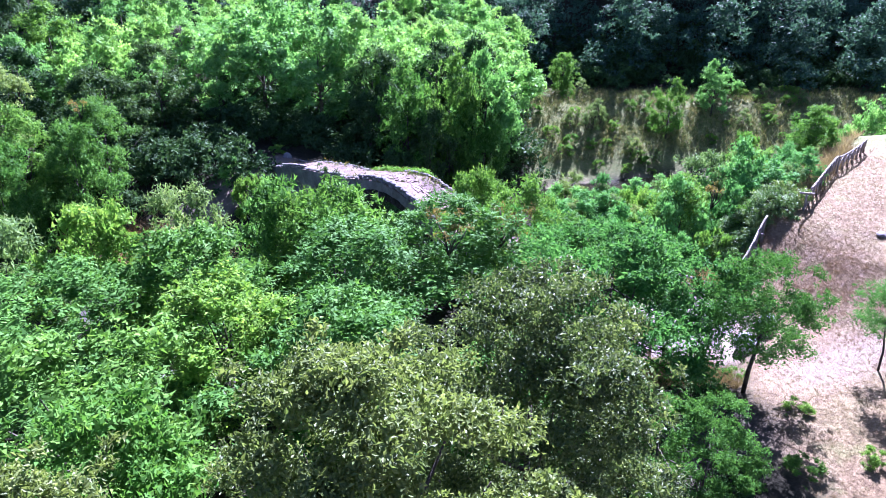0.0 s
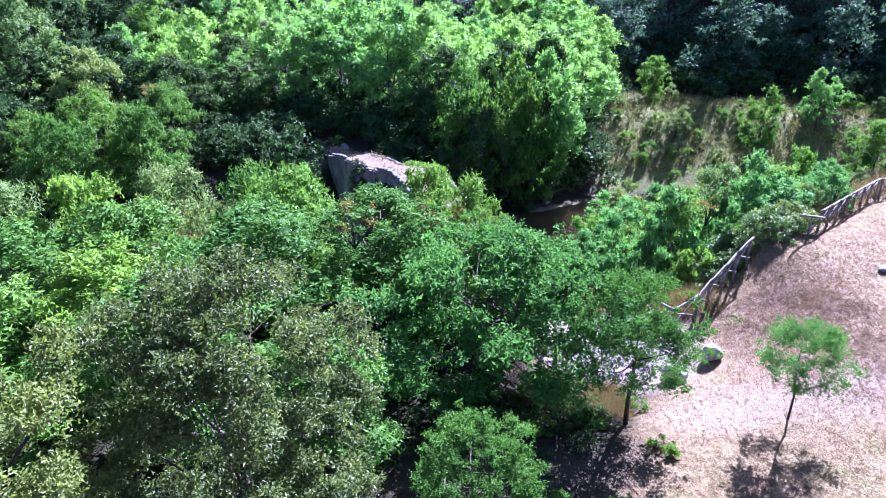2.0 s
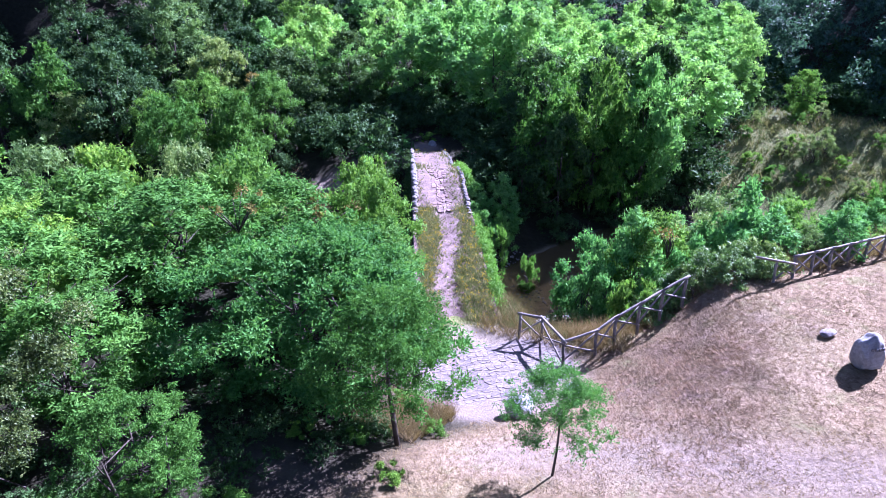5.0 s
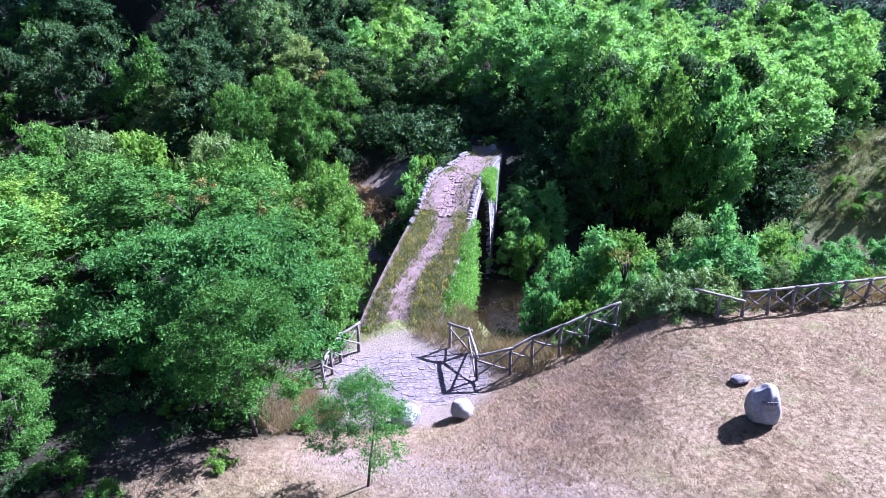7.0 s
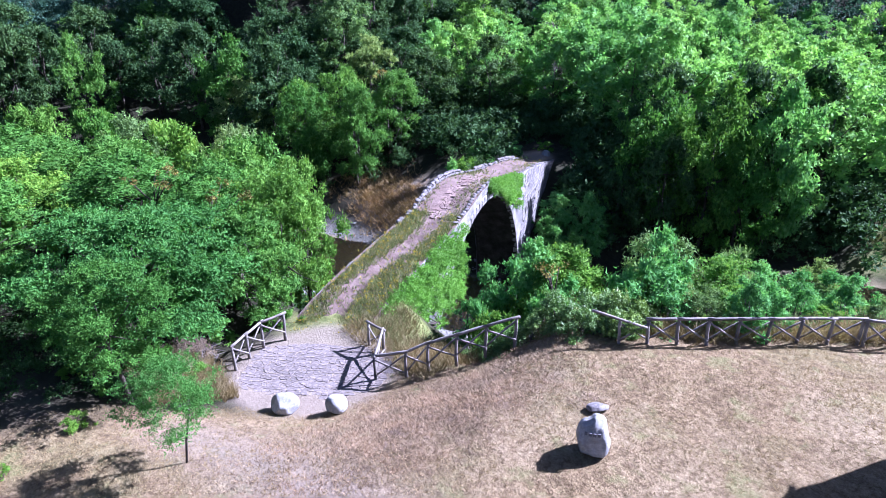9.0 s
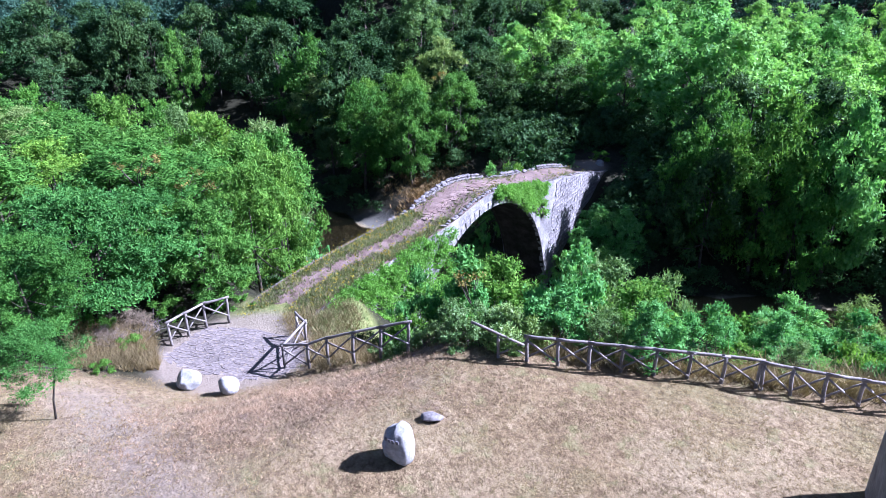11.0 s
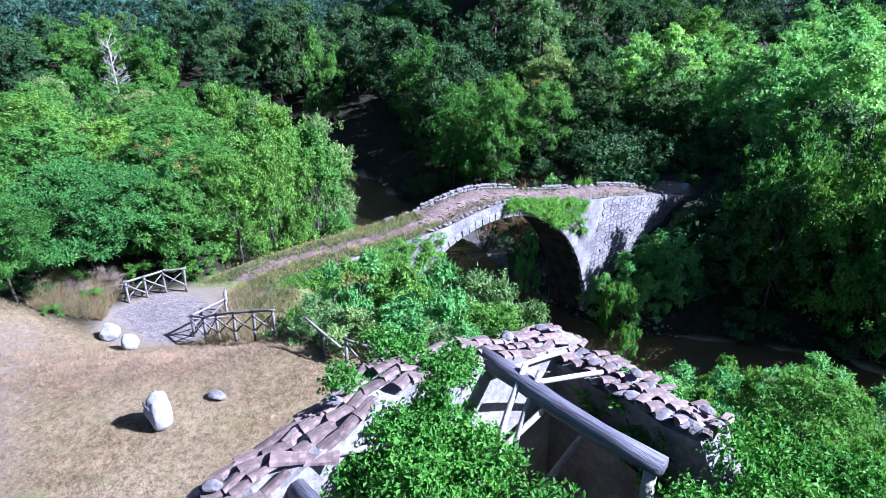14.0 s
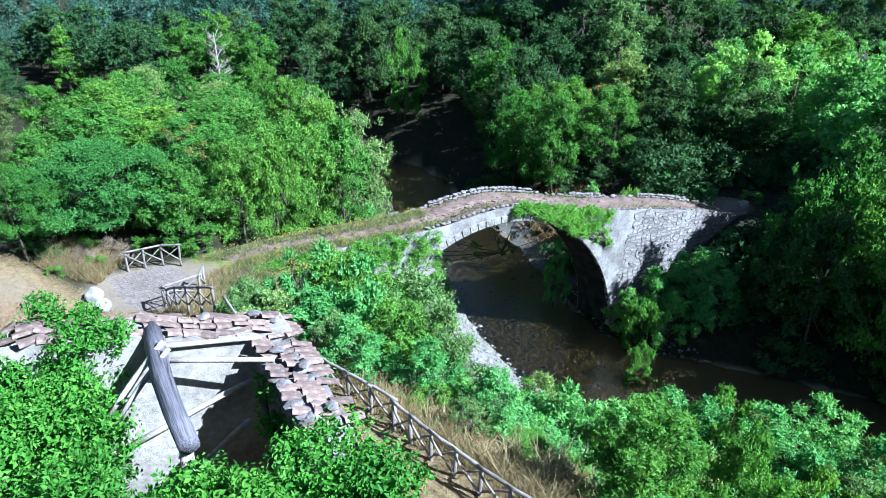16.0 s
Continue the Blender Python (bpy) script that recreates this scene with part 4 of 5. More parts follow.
for name, w0, lean in (("spandrel_wall", 0.0, 0.012), ("spandrel_wall", -WIDE, -0.012)):
    rows = []
    for s in sorted(stations + [ARCH_S - ARCH_R + e for e in (-0.01, 0.01, 0.1, 0.3)] + [ARCH_S + ARCH_R + e for e in (0.01, -0.01, -0.1, -0.3)]):
        top, low = deck_z(s) + 0.02, under(s)
        rows.append([(s, w0 + lean * (top - z) + (0.03 * math.sin(4 * s + 3 * z)) * (k < 8) * (k > 0), z) for k, z in enumerate(np.linspace(low, top, 9))])
    flank = strip(rows, MORTAR, name)
    front_wall = flank if w0 == 0 else front_wall
rows = []
for k in range(41):
    a = math.pi * k / 40
    rows.append([(ARCH_S - ARCH_R * math.cos(a), w, ARCH_Z + ARCH_R * math.sin(a)) for w in np.linspace(0.02, -WIDE - 0.02, 7)])
rows = [[(r[0], r[1], -13.4) for r in rows[0]]] + rows + [[(r[0], r[1], -13.4) for r in rows[-1]]]
strip(rows, SHADED_MASONRY, "arch_soffit", "shaded underside of the arch")


def block(name, size, seed, material, rough=0.02):
    """A squared stone with knocked corners."""
    bm = bmesh.new()
    bmesh.ops.create_cube(bm, size=1)
    bmesh.ops.scale(bm, vec=size, verts=bm.verts)
    bmesh.ops.bevel(bm, geom=bm.edges[:], offset=min(size) * 0.14, segments=1, affect="EDGES")
    rr = random.Random(seed)
    for v in bm.verts:
        v.co += Vector((rr.uniform(-rough, rough), rr.uniform(-rough, rough), rr.uniform(-rough, rough)))
    return bm_mesh(name, bm, material)


wedge = [block("voussoir", (0.54, 0.36, 0.50), 100 + k, LIMESTONE, 0.018) for k in range(5)]
# the rear ring takes the dark copy, its shade coloured in
shaded_wedge = [block("voussoir", (0.54, 0.36, 0.50), 100 + k, SHADED_MASONRY, 0.018) for k in range(5)]
count = 58
for k in range(count):
    a = math.pi * (k + 0.5) / count
    for w, side in ((-0.12, 1), (-WIDE + 0.12, -1)):
        at = Matrix.Translation((ARCH_S - (ARCH_R + 0.24) * math.cos(a), w, ARCH_Z + (ARCH_R + 0.24) * math.sin(a))) @ Matrix.Rotation(a - math.pi / 2, 4, "Y")
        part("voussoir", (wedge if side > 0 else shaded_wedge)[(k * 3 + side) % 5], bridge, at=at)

stones = [lump("parapet_stone", (0.22, 0.16, 0.10), 3 + k, MASONRY, 2, 0.22, smooth=False, faces=22) for k in range(6)]
dark_stones = [lump("kerb_stone", (0.21, 0.14, 0.08), 30 + k, ROOF_STONE, 2, 0.22, smooth=False, faces=22) for k in range(5)]
rr = random.Random(4)


def lay_stone(meshes, name, s, w, z, k=1.0):
    at = Matrix.Translation((s, w, z)) @ Euler((rr.uniform(-0.3, 0.3), rr.uniform(-0.3, 0.3), rr.uniform(-0.5, 0.5))).to_matrix().to_4x4() @ Matrix.Scale(k * rr.uniform(0.8, 1.2), 4)
    part(name, rr.choice(meshes), bridge, at=at)


s = -2.5
while s < 27:
    full = 0.0 < s < 8.5 or 12 < s < 15 or 19 < s < 25
    for course in range(2 if full else 1):
        if full or rr.random() < 0.55:
            lay_stone(stones, "parapet_stone", s + rr.uniform(-0.06, 0.06), -WIDE + 0.16 + rr.uniform(-0.06, 0.06), deck_z(s) + 0.10 + 0.19 * course)
    s += 0.31
s = -1.6
while s < 7.6:
    lay_stone(dark_stones, "kerb_stone", s, -0.16 + rr.uniform(-0.06, 0.06), deck_z(s) + 0.10)
    s += 0.36
s = 13.2
while s < 29:
    lay_stone(stones, "parapet_stone", s, -0.18 + rr.uniform(-0.1, 0.1), deck_z(s) + 0.03, 0.9)
    s += 0.45

# paving that shows at the crown, and the cobbled landing before the bridge
def paving(name, parent, us, vs, place, keep, material, gap, thick, seed, up=Vector((0, 0, 1)), proud=0.022):
    """Irregular flat stones fitted together: jittered corners are shared, each stone is drawn in from its joints."""
    q = random.Random(seed)
    du, dv = us[1] - us[0], vs[1] - vs[0]
    corner = [[(u + (0.5 * du if n % 2 else 0) + q.uniform(-0.33, 0.33) * du, v + q.uniform(-0.33, 0.33) * dv) for u in us] for n, v in enumerate(vs)]
    for n in range(len(vs) - 1):
        for k in range(len(us) - 1):
            ring = [corner[n][k], corner[n][k + 1], corner[n + 1][k + 1], corner[n + 1][k]]
            cu, cv = sum(p[0] for p in ring) / 4, sum(p[1] for p in ring) / 4
            if not keep(cu, cv, q):
                continue
            edge = []
            for e in range(4):
                (au, av), (bu, bv) = ring[e], ring[(e + 1) % 4]
                edge += [(au + (bu - au) * f, av + (bv - av) * f) for f in (0.16, 0.84)]
            base = Vector(place(cu, cv))
            lift, tilt = q.uniform(-0.012, 0.018), (q.uniform(-0.05, 0.05), q.uniform(-0.05, 0.05))
            bm, rings = bmesh.new(), []
            for inset, drop in ((gap, thick), (gap, 0.012), (gap + 0.015, 0.0)):
                loop = []
                for pu, pv in edge:
                    du_, dv_ = pu - cu, pv - cv
                    shrink = max(0.3, 1 - inset / math.hypot(du_, dv_))
                    p = Vector(place(cu + du_ * shrink, cv + dv_ * shrink)) - base
                    loop.append(bm.verts.new(p + up * (proud + 0.7 * lift - drop + tilt[0] * du_ + tilt[1] * dv_)))
                rings.append(loop)
            for lo, hi in zip(rings, rings[1:]):
                for e in range(8):
                    bm.faces.new((lo[e], lo[(e + 1) % 8], hi[(e + 1) % 8], hi[e]))
            bm.faces.new(rings[-1])
            bmesh.ops.recalc_face_normals(bm, faces=bm.faces[:])
            part(name, bm_mesh(name, bm, material), parent, at=Matrix.Translation(base))


paving("paving_stone", bridge, np.arange(-1.2, 10, 0.34), np.arange(-2.75, -0.6, 0.27), lambda u, v: (u, v, deck_z(u) - 0.04), lambda u, v, q: abs(v + 1.68) < 0.35 + 0.4 * q.random() and q.random() < 0.85, DECK, 0.014, 0.08, 8)
# the rubble face of the far abutment


def on_wall(u, v):
    return u, 0.03 + 0.012 * (deck_z(u) - v), v


def wall_shows(u, v, q):
    p = on_bridge(u, 0, 0)
    return max(-9.5, height(p.x, p.y) - 0.2) < v < deck_z(u) - 0.15 and abs(u - ARCH_S) > ARCH_R + 0.5 + 0.2 * max(0, v + 8) and q.random() < 0.9


paving("wall_stone", front_wall, np.arange(14.4, 29.6, 0.52), np.arange(-9.5, -2.2, 0.31), on_wall, wall_shows, MASONRY, 0.016, 0.1, 12, Vector((0, 1, 0)))
landing = tagged(new("cobbled_landing"), "pale cobbled landing at the foot of the bridge", "paving", kind="structure")


def on_landing(u, v):
    x, y = 9.9 + u * 0.72 + v * 0.62, 23.85 + u * 0.66 - v * 0.74
    return x, y, height(x, y)


paving("cobble", landing, np.arange(-3.6, 3.6, 0.255), np.arange(-2.4, 2.4, 0.215), on_landing, lambda u, v, q: (u / 2.9) ** 4 + (v / 1.75) ** 4 < 1 + q.uniform(-0.2, 0.15), COBBLE, 0.003, 0.03, 9, proud=0.012)


# ---- fences ----
def fence(label, posts, tall=1.0, rail_ends=(0.0, 0.0)):
    """Round posts, a top rail and crossed braces in each bay."""
    thing = tagged(new("wooden_fence"), label, "fence", "fences round the lawn")
    base = Vector((posts[0][0], posts[0][1], posts[0][2] if len(posts[0]) > 2 else height(*posts[0][:2])))
    thing.matrix_basis = Matrix.Translation(base)
    feet = []
    for p in posts:
        feet.append(Vector((p[0], p[1], p[2] if len(p) > 2 else height(p[0], p[1]))) - base)
    for f in feet:
        bar("post", f - Vector((0, 0, 0.25)), f + Vector((0.02 * math.sin(f.x * 9), 0.02 * math.cos(f.y * 7), tall)), 0.062, RAIL, thing)
    for k, (a, b) in enumerate(zip(feet, feet[1:])):
        up = Vector((0, 0, tall + 0.02))
        d = (b - a).normalized()
        bar("top_rail", a + up - d * (0.12 + (rail_ends[0] if k == 0 else 0)), b + up + d * (0.12 + (rail_ends[1] if k == len(feet) - 2 else 0)), 0.056, RAIL, thing)
        side = Vector((-d.y, d.x, 0)) * 0.05
        bar("brace", a + Vector((0, 0, 0.16)) + side, b + Vector((0, 0, tall - 0.12)) + side, 0.036, RAIL, thing)
        bar("brace", a + Vector((0, 0, tall - 0.12)) - side, b + Vector((0, 0, 0.16)) - side, 0.036, RAIL, thing)
    return thing


fence("grey rustic fence with crossed braces along the bank", [(18.7 + 0.613 * k, 31.57 + 0.785 * k, 1.33) for k in range(8)], 0.95)


def broken_bay():
    """The end bay, its top rail slipped down at one end and sticking up at the other."""
    foot, last = Vector((18.1, 30.86, height(18.1, 30.86))), Vector((18.7, 31.57, 1.33))
    thing = tagged(new("wooden_fence"), "broken end bay of the rustic fence, its rail sticking up", "fence", "fences round the lawn")
    thing.matrix_basis = Matrix.Translation(foot)
    bar("post", (0, 0, -0.25), (0.02, 0.01, 0.92), 0.055, RAIL, thing)
    bar("top_rail", Vector((17.42, 30.22, 2.52)) - foot, Vector((18.8, 31.42, 2.06)) - foot, 0.05, RAIL, thing)
    bar("brace", (0.03, -0.04, 0.14), last - foot + Vector((0.03, -0.04, 0.8)), 0.036, RAIL, thing)
    bar("brace", (-0.03, 0.04, 0.72), last - foot + Vector((-0.03, 0.04, 0.2)), 0.036, RAIL, thing)


broken_bay()
fence("rustic fence bays below the ruined house", [(23.15, 37.05, 1.33), (23.75, 37.6, 1.33), (24.4, 38.2, 1.33), (25.05, 38.85, 1.33), (25.7, 39.5, 1.33), (26.35, 40.2, 1.33), (27.0, 41.0, 1.33)], 0.95)
fence("grey rustic fence climbing from the cobbled landing", [(12.0, 25.17, -1.0), (12.95, 25.88, -0.62), (13.45, 26.5, -0.25), (14.08, 27.27, 0.1), (14.68, 28.1, 0.42), (15.3, 28.9, 0.75)])
fence("short fence wing turned in beside the bridge", [(12.0, 25.17, -1.0), (10.7, 26.4, -1.0), (9.85, 26.27, -1.0)])
fence("bleached rustic fence on the other side of the landing", [(8.0, 21.48, -1.12), (7.57, 22.22, -1.1), (7.17, 23.0, -1.05), (7.15, 23.95, -1.0)])


# ---- stones on the lawn ----
def boulder(name, label, x, y, size, seed, turn, sink, material=WHITE_STONE):
    ob = tagged(new(name, lump(name, size, seed, material, 4, 0.16, faces=9)), label, "boulder")
    ob.matrix_basis = pose(x, y, height(x, y) + size[2] - sink, 0, 0, turn)
    return ob


boulder("boulder", "rounded white boulder beside the cobbled landing", 11.75, 21.75, (0.50, 0.42, 0.38), 2, 30, 0.06)
boulder("boulder", "smaller white boulder beside the cobbled landing", 13.15, 22.95, (0.38, 0.36, 0.38), 9, 80, 0.06)


STONE_FACES = cut_faces(17, 12, 0.76)


def standing_stone():
    thing = tagged(new("standing_stone"), "tall pale standing stone with worn lettering on the lawn", "stone")
    thing.matrix_basis = pose(21.0, 26.1, height(21.0, 26.1), 0, 0, 35)
    bm = bmesh.new()
    bmesh.ops.create_icosphere(bm, subdivisions=4, radius=1)
    for v in bm.verts:
        n = 0.08 * noise.noise(v.co * 1.1 + Vector((4, 2, 9))) + 0.04 * noise.noise(v.co * 3.2) + 0.02 * noise.noise(v.co * 8)
        p = chipped(v.co, STONE_FACES) * (1 + n) / max(abs(c) for c in v.co.normalized()) ** 0.35
        narrow = 1.04 - 0.1 * p.z - 0.16 * max(0, -p.z - 0.3)
        v.co = Vector((0.42 * p.x * narrow - 0.02 * p.z, 0.33 * p.y * narrow, 0.63 * p.z + 0.53))
    stone = part("stone", bm_mesh("stone", bm, WHITE_STONE, True), thing)
    for k in range(4):
        b = bmesh.new()
        bmesh.ops.create_cube(b, size=1)
        bmesh.ops.scale(b, vec=(0.07, 0.03, 0.09), verts=b.verts)
        part("letter_bar", bm_mesh("letter_bar", b, INK), stone, at=pose(-0.16 + 0.11 * k, -0.335 + 0.02 * abs(k - 1.5), 0.80))
    return thing


standing_stone()
slab = boulder("flat_stone", "low flat stone lying in the grass", 20.0, 27.55, (0.34, 0.2, 0.11), 14, 60, 0.02, ROOF_STONE)


# ---- the ruined house ----
HOUSE_U, HOUSE_V = Vector((-0.536, 0.844, 0)), Vector((0.844, 0.536, 0))
HOUSE_P = Vector((29.9, 32.4, 0))
house = tagged(new("ruined_house"), "roofless stone house, its wall tops capped with tiles, full of creepers", "house")
house.matrix_basis = Matrix.Translation(HOUSE_P) @ Matrix((HOUSE_U, HOUSE_V, (0, 0, 1))).transposed().to_4x4()
GABLE, HALF, THICK = 8.5, 3.9, 0.75


def gable_z(a):
    return GABLE - 0.26 * abs(a) - 0.03 * math.sin(3 * a)


def wall_along(name, points, thick_dir, material, label=""):
    """A thick wall: points are (foot, top) pairs along its outer face."""
    verts, faces = [], []
    for foot, top in points:
        foot, top = Vector(foot), Vector(top)
        verts += [foot, top, top + thick_dir, foot + thick_dir]
    n = len(points)
    for k in range(n - 1):
        for e in range(4):
            faces.append((4 * k + e, 4 * k + (e + 1) % 4, 4 * k + 4 + (e + 1) % 4, 4 * k + 4 + e))
    faces += [(3, 2, 1, 0), (4 * n - 4, 4 * n - 3, 4 * n - 2, 4 * n - 1)]
    return part(name, mesh_from(name, verts, faces, material), house, label)


wall_along("gable_wall", [((a, -0.5, 0), (a, -0.5, gable_z(a) + 0.06 * math.sin(7 * a))) for a in np.arange(-HALF, HALF + 0.01, 0.3)], Vector((0, THICK, 0)), PLASTER, "white plastered inside, rubble outside")
wall_along("side_wall", [((HALF, 0.25 + b, 0), (HALF, 0.25 + b, 7.4 + 0.05 * math.sin(5 * b) - 0.02 * b - 1.6 * max(0, b - 2.7))) for b in np.arange(0, 5.1, 0.3)], Vector((-THICK, 0, 0)), MASONRY)
wall_along("side_wall", [((-HALF + THICK, 0.25 + b, 0), (-HALF + THICK, 0.25 + b, 7.0 - 0.2 * b)) for b in np.arange(0, 4.1, 0.3)], Vector((-THICK, 0, 0)), MASONRY)


def tile_mesh(seed):
    """A half-round clay tile, thick, wider at one end."""
    bm = bmesh.new()
    rr2 = random.Random(seed)
    rings = []
    for e, (x, r) in enumerate(((-0.19, 0.10), (0.0, 0.095), (0.19, 0.085))):
        outer = [bm.verts.new((x, r * math.cos(a), r * math.sin(a) * 0.55)) for a in np.linspace(0, math.pi, 7)]
        inner = [bm.verts.new((x, (r - 0.018) * math.cos(a), (r - 0.018) * math.sin(a) * 0.55)) for a in np.linspace(0, math.pi, 7)]
        rings.append((outer, inner))
    for (o1, i1), (o2, i2) in zip(rings, rings[1:]):
        for k in range(6):
            bm.faces.new((o1[k], o1[k + 1], o2[k + 1], o2[k]))
            bm.faces.new((i1[k + 1], i1[k], i2[k], i2[k + 1]))
        bm.faces.new((o1[0], o2[0], i2[0], i1[0]))
        bm.faces.new((o1[6], i1[6], i2[6], o2[6]))
    for (o, i_), sgn in ((rings[0], 1), (rings[-1], -1)):
        for k in range(6):
            f = (o[k], i_[k], i_[k + 1], o[k + 1])
            bm.faces.new(f if sgn > 0 else f[::-1])
    for v in bm.verts:
        v.co += Vector((rr2.uniform(-0.006, 0.006), rr2.uniform(-0.006, 0.006), rr2.uniform(-0.006, 0.006)))
    return bm_mesh("roof_tile", bm, TILE, False)


tiles = [tile_mesh(k) for k in range(5)]
cap_stones = [lump("cap_stone", (0.15, 0.11, 0.05), 70 + k, ROOF_STONE, 2, 0.25, smooth=False, faces=18) for k in range(5)]
for a in np.arange(-HALF, HALF, 0.29):
    slope = math.degrees(math.atan2(gable_z(a + 0.2) - gable_z(a - 0.2), 0.4))
    for b, lift in ((-0.46, 0.02), (-0.26, 0.06), (-0.04, 0.06), (0.16, 0.02)):
        at = pose(a + rr.uniform(-0.05, 0.05), b + rr.uniform(-0.03, 0.03), gable_z(a) + lift, rr.uniform(-16, 16), -slope + rr.uniform(-9, 9), rr.uniform(-18, 18))
        if rr.random() < 0.14:
            continue
        part("roof_tile", rr.choice(tiles), house, at=at)
    if rr.random() < 0.3:
        part("cap_stone", rr.choice(cap_stones), house, at=pose(a, -0.2 + rr.uniform(-0.15, 0.2), gable_z(a) + 0.15, 0, 0, rr.uniform(0, 180)))
for b in np.arange(-0.4, 3.0, 0.21):
    for a, lift in ((HALF - 0.62, 0.08), (HALF - 0.3, 0.05), (HALF + 0.02, 0.0)):
        at = pose(a, b + rr.uniform(-0.03, 0.03), 7.46 - 0.02 * b + lift, rr.uniform(-12, 12), 14 + rr.uniform(-8, 8), rr.uniform(-20, 20))
        if rr.random() < (0.1 if b < 1.0 else 0.3):
            continue
        part("roof_tile", rr.choice(tiles), house, at=at)
    for k in range(2 if b > 1.0 else 0):
        part("cap_stone", rr.choice(cap_stones), house, at=pose(HALF - 0.66 + 0.5 * k * rr.random() + rr.uniform(-0.06, 0.06), b + rr.uniform(-0.08, 0.08), 7.5 - 0.02 * b, 0, 0, rr.uniform(0, 180)) @ Matrix.Scale(rr.uniform(0.9, 1.4), 4))
    if rr.random() < 0.25:
        part("cap_stone", rr.choice(cap_stones), house, at=pose(HALF - 0.3 + rr.uniform(-0.2, 0.2), b, 7.62 - 0.02 * b, 0, 0, rr.uniform(0, 180)))


def timber(name, label, a, b, radius, material, sides=10):
    ob = bar(name, a, b, radius, material, house, label, sides, 0.88)
    return ob


timber("main_beam", "thick grey weathered roof beam", (1.53, -0.1, 8.1), (1.55, 3.25, 8.04), 0.16, BEAM)
timber("prop", "pale wooden prop under the end of the roof beam", (1.5, 3.1, 4.6), (1.52, 3.05, 7.92), 0.1, LATH)
timber("roof_beam", "grey weathered roof beam", (-1.88, -0.2, 7.8), (-1.88, 4.4, 7.75), 0.14, BEAM)
timber("pole", "bleached bent pole", (1.6, 0.32, 7.95), (3.3, 0.34, 7.62), 0.05, LATH, 7)
timber("pole", "bleached bent pole", (1.7, 0.75, 7.9), (3.3, 1.1, 7.58), 0.05, LATH, 7)
timber("strut", "bleached leaning lath", (1.66, 0.80, 8.3), (0.72, 1.18, 7.5), 0.05, LATH, 6)
timber("strut", "bleached leaning lath", (1.70, 1.06, 8.3), (0.80, 1.40, 7.5), 0.045, LATH, 6)
timber("fallen_lath", "bleached fallen lath", (1.5, 1.1, 5.6), (2.75, 1.2, 6.6), 0.07, LATH, 6)
timber("fallen_lath", "bleached fallen lath", (0.9, 0.45, 6.3), (3.0, 0.5, 6.9), 0.06, LATH, 6)
timber("lath", "bleached lath under the ridge tiles", (-1.7, 0.08, 8.02), (-0.62, 0.47, 7.88), 0.05, LATH, 6)
for k in range(2):
    part("ridge_tile", tiles[k], house, "loose barrel tile", at=pose(-1.85 + 0.34 * k, 0.0 + 0.24 * k, 8.06 - 0.04 * k, 0, 0, 38) @ Matrix.Diagonal((1.15, 1.3, 1.5, 1)))


def at_house(a, b, z):
    return HOUSE_P + HOUSE_U * a + HOUSE_V * b + Vector((0, 0, z))


def leafy(name, label, category, centres, radii, count, size, leaf, seed, aspect=0.6, foot=None, **more):
    """Creepers and loose leafage over what carries it: woody stems and the leaves on them."""
    base = Vector(foot) if foot is not None else min((Vector(c) for c in centres), key=lambda c: c.z)
    thing = tagged(new(name), label, category)
    thing.matrix_basis = Matrix.Translation(base)
    local = [Vector(c) - base for c in centres]
    for c in local[:: max(1, len(local) // 10)]:
        if c.length > 0.2:
            bm = bmesh.new()
            tube(bm, [Vector((0, 0, 0)), c * 0.5 + Vector((0.1, -0.1, 0.1)), c], [0.035, 0.025, 0.012], 5)
            part("stem", bm_mesh("stem", bm, BARK, True), thing)
    v, f = leaf_cloud(local, radii, count, size, seed, aspect, **more)
    part("leafage", mesh_from("leafage", v, f, leaf), thing, kind="stuff")
    return thing


def clumps_in(count, seed, fn):
    r_ = np.random.default_rng(seed)
    out = [fn(r_) for _ in range(count)]
    return [o[0] for o in out], [o[1] for o in out]


c, r = clumps_in(46, 1, lambda g: (at_house(g.uniform(-0.9, 1.0), g.uniform(-0.75, 0.35), g.uniform(6.2, 8.75)), g.uniform(0.22, 0.42)))
leafy("ivy", "bright green ivy over the gable wall", "ivy", c, r, 16000, 0.09, IVY, 2)
c, r = clumps_in(60, 51, lambda g: (at_house(g.uniform(-1.25, -0.6), g.uniform(-0.2, 0.75), g.uniform(6.4, 7.75)), g.uniform(0.18, 0.34)))
leafy("ivy", "green ivy spilling over the broken gable", "ivy", c, r, 10000, 0.085, IVY, 52)
c, r = clumps_in(210, 3, lambda g: (at_house(g.uniform(-1.15, 0.5), g.uniform(0.3, 5.5), 7.75 - 2.4 * g.random() ** 1.5), g.uniform(0.3, 0.55)))
leafy("fig_bush", "bright green fig bush filling the roofless room", "shrub", c, r, 62000, 0.105, IVY, 4, foot=at_house(0, 2.5, 2.0))
c, r = clumps_in(40, 29, lambda g: (at_house(g.uniform(0.9, 2.2), g.uniform(4.3, 6.2), g.uniform(7.0, 8.2)), g.uniform(0.25, 0.45)))
leafy("fig_bush", "tall green fig shoots over the roof beam", "shrub", c, r, 13000, 0.105, IVY, 30, foot=at_house(1.2, 5.0, 2.0))
c, r = clumps_in(60, 57, lambda g: (at_house(g.uniform(1.0, 2.1), g.uniform(4.3, 6.0), g.uniform(7.9, 8.35)), g.uniform(0.22, 0.4)))
leafy("fig_bush", "leafy fig boughs lying over the roof beam", "shrub", c, r, 13000, 0.105, IVY, 58, foot=at_house(1.5, 4.6, 2.0))
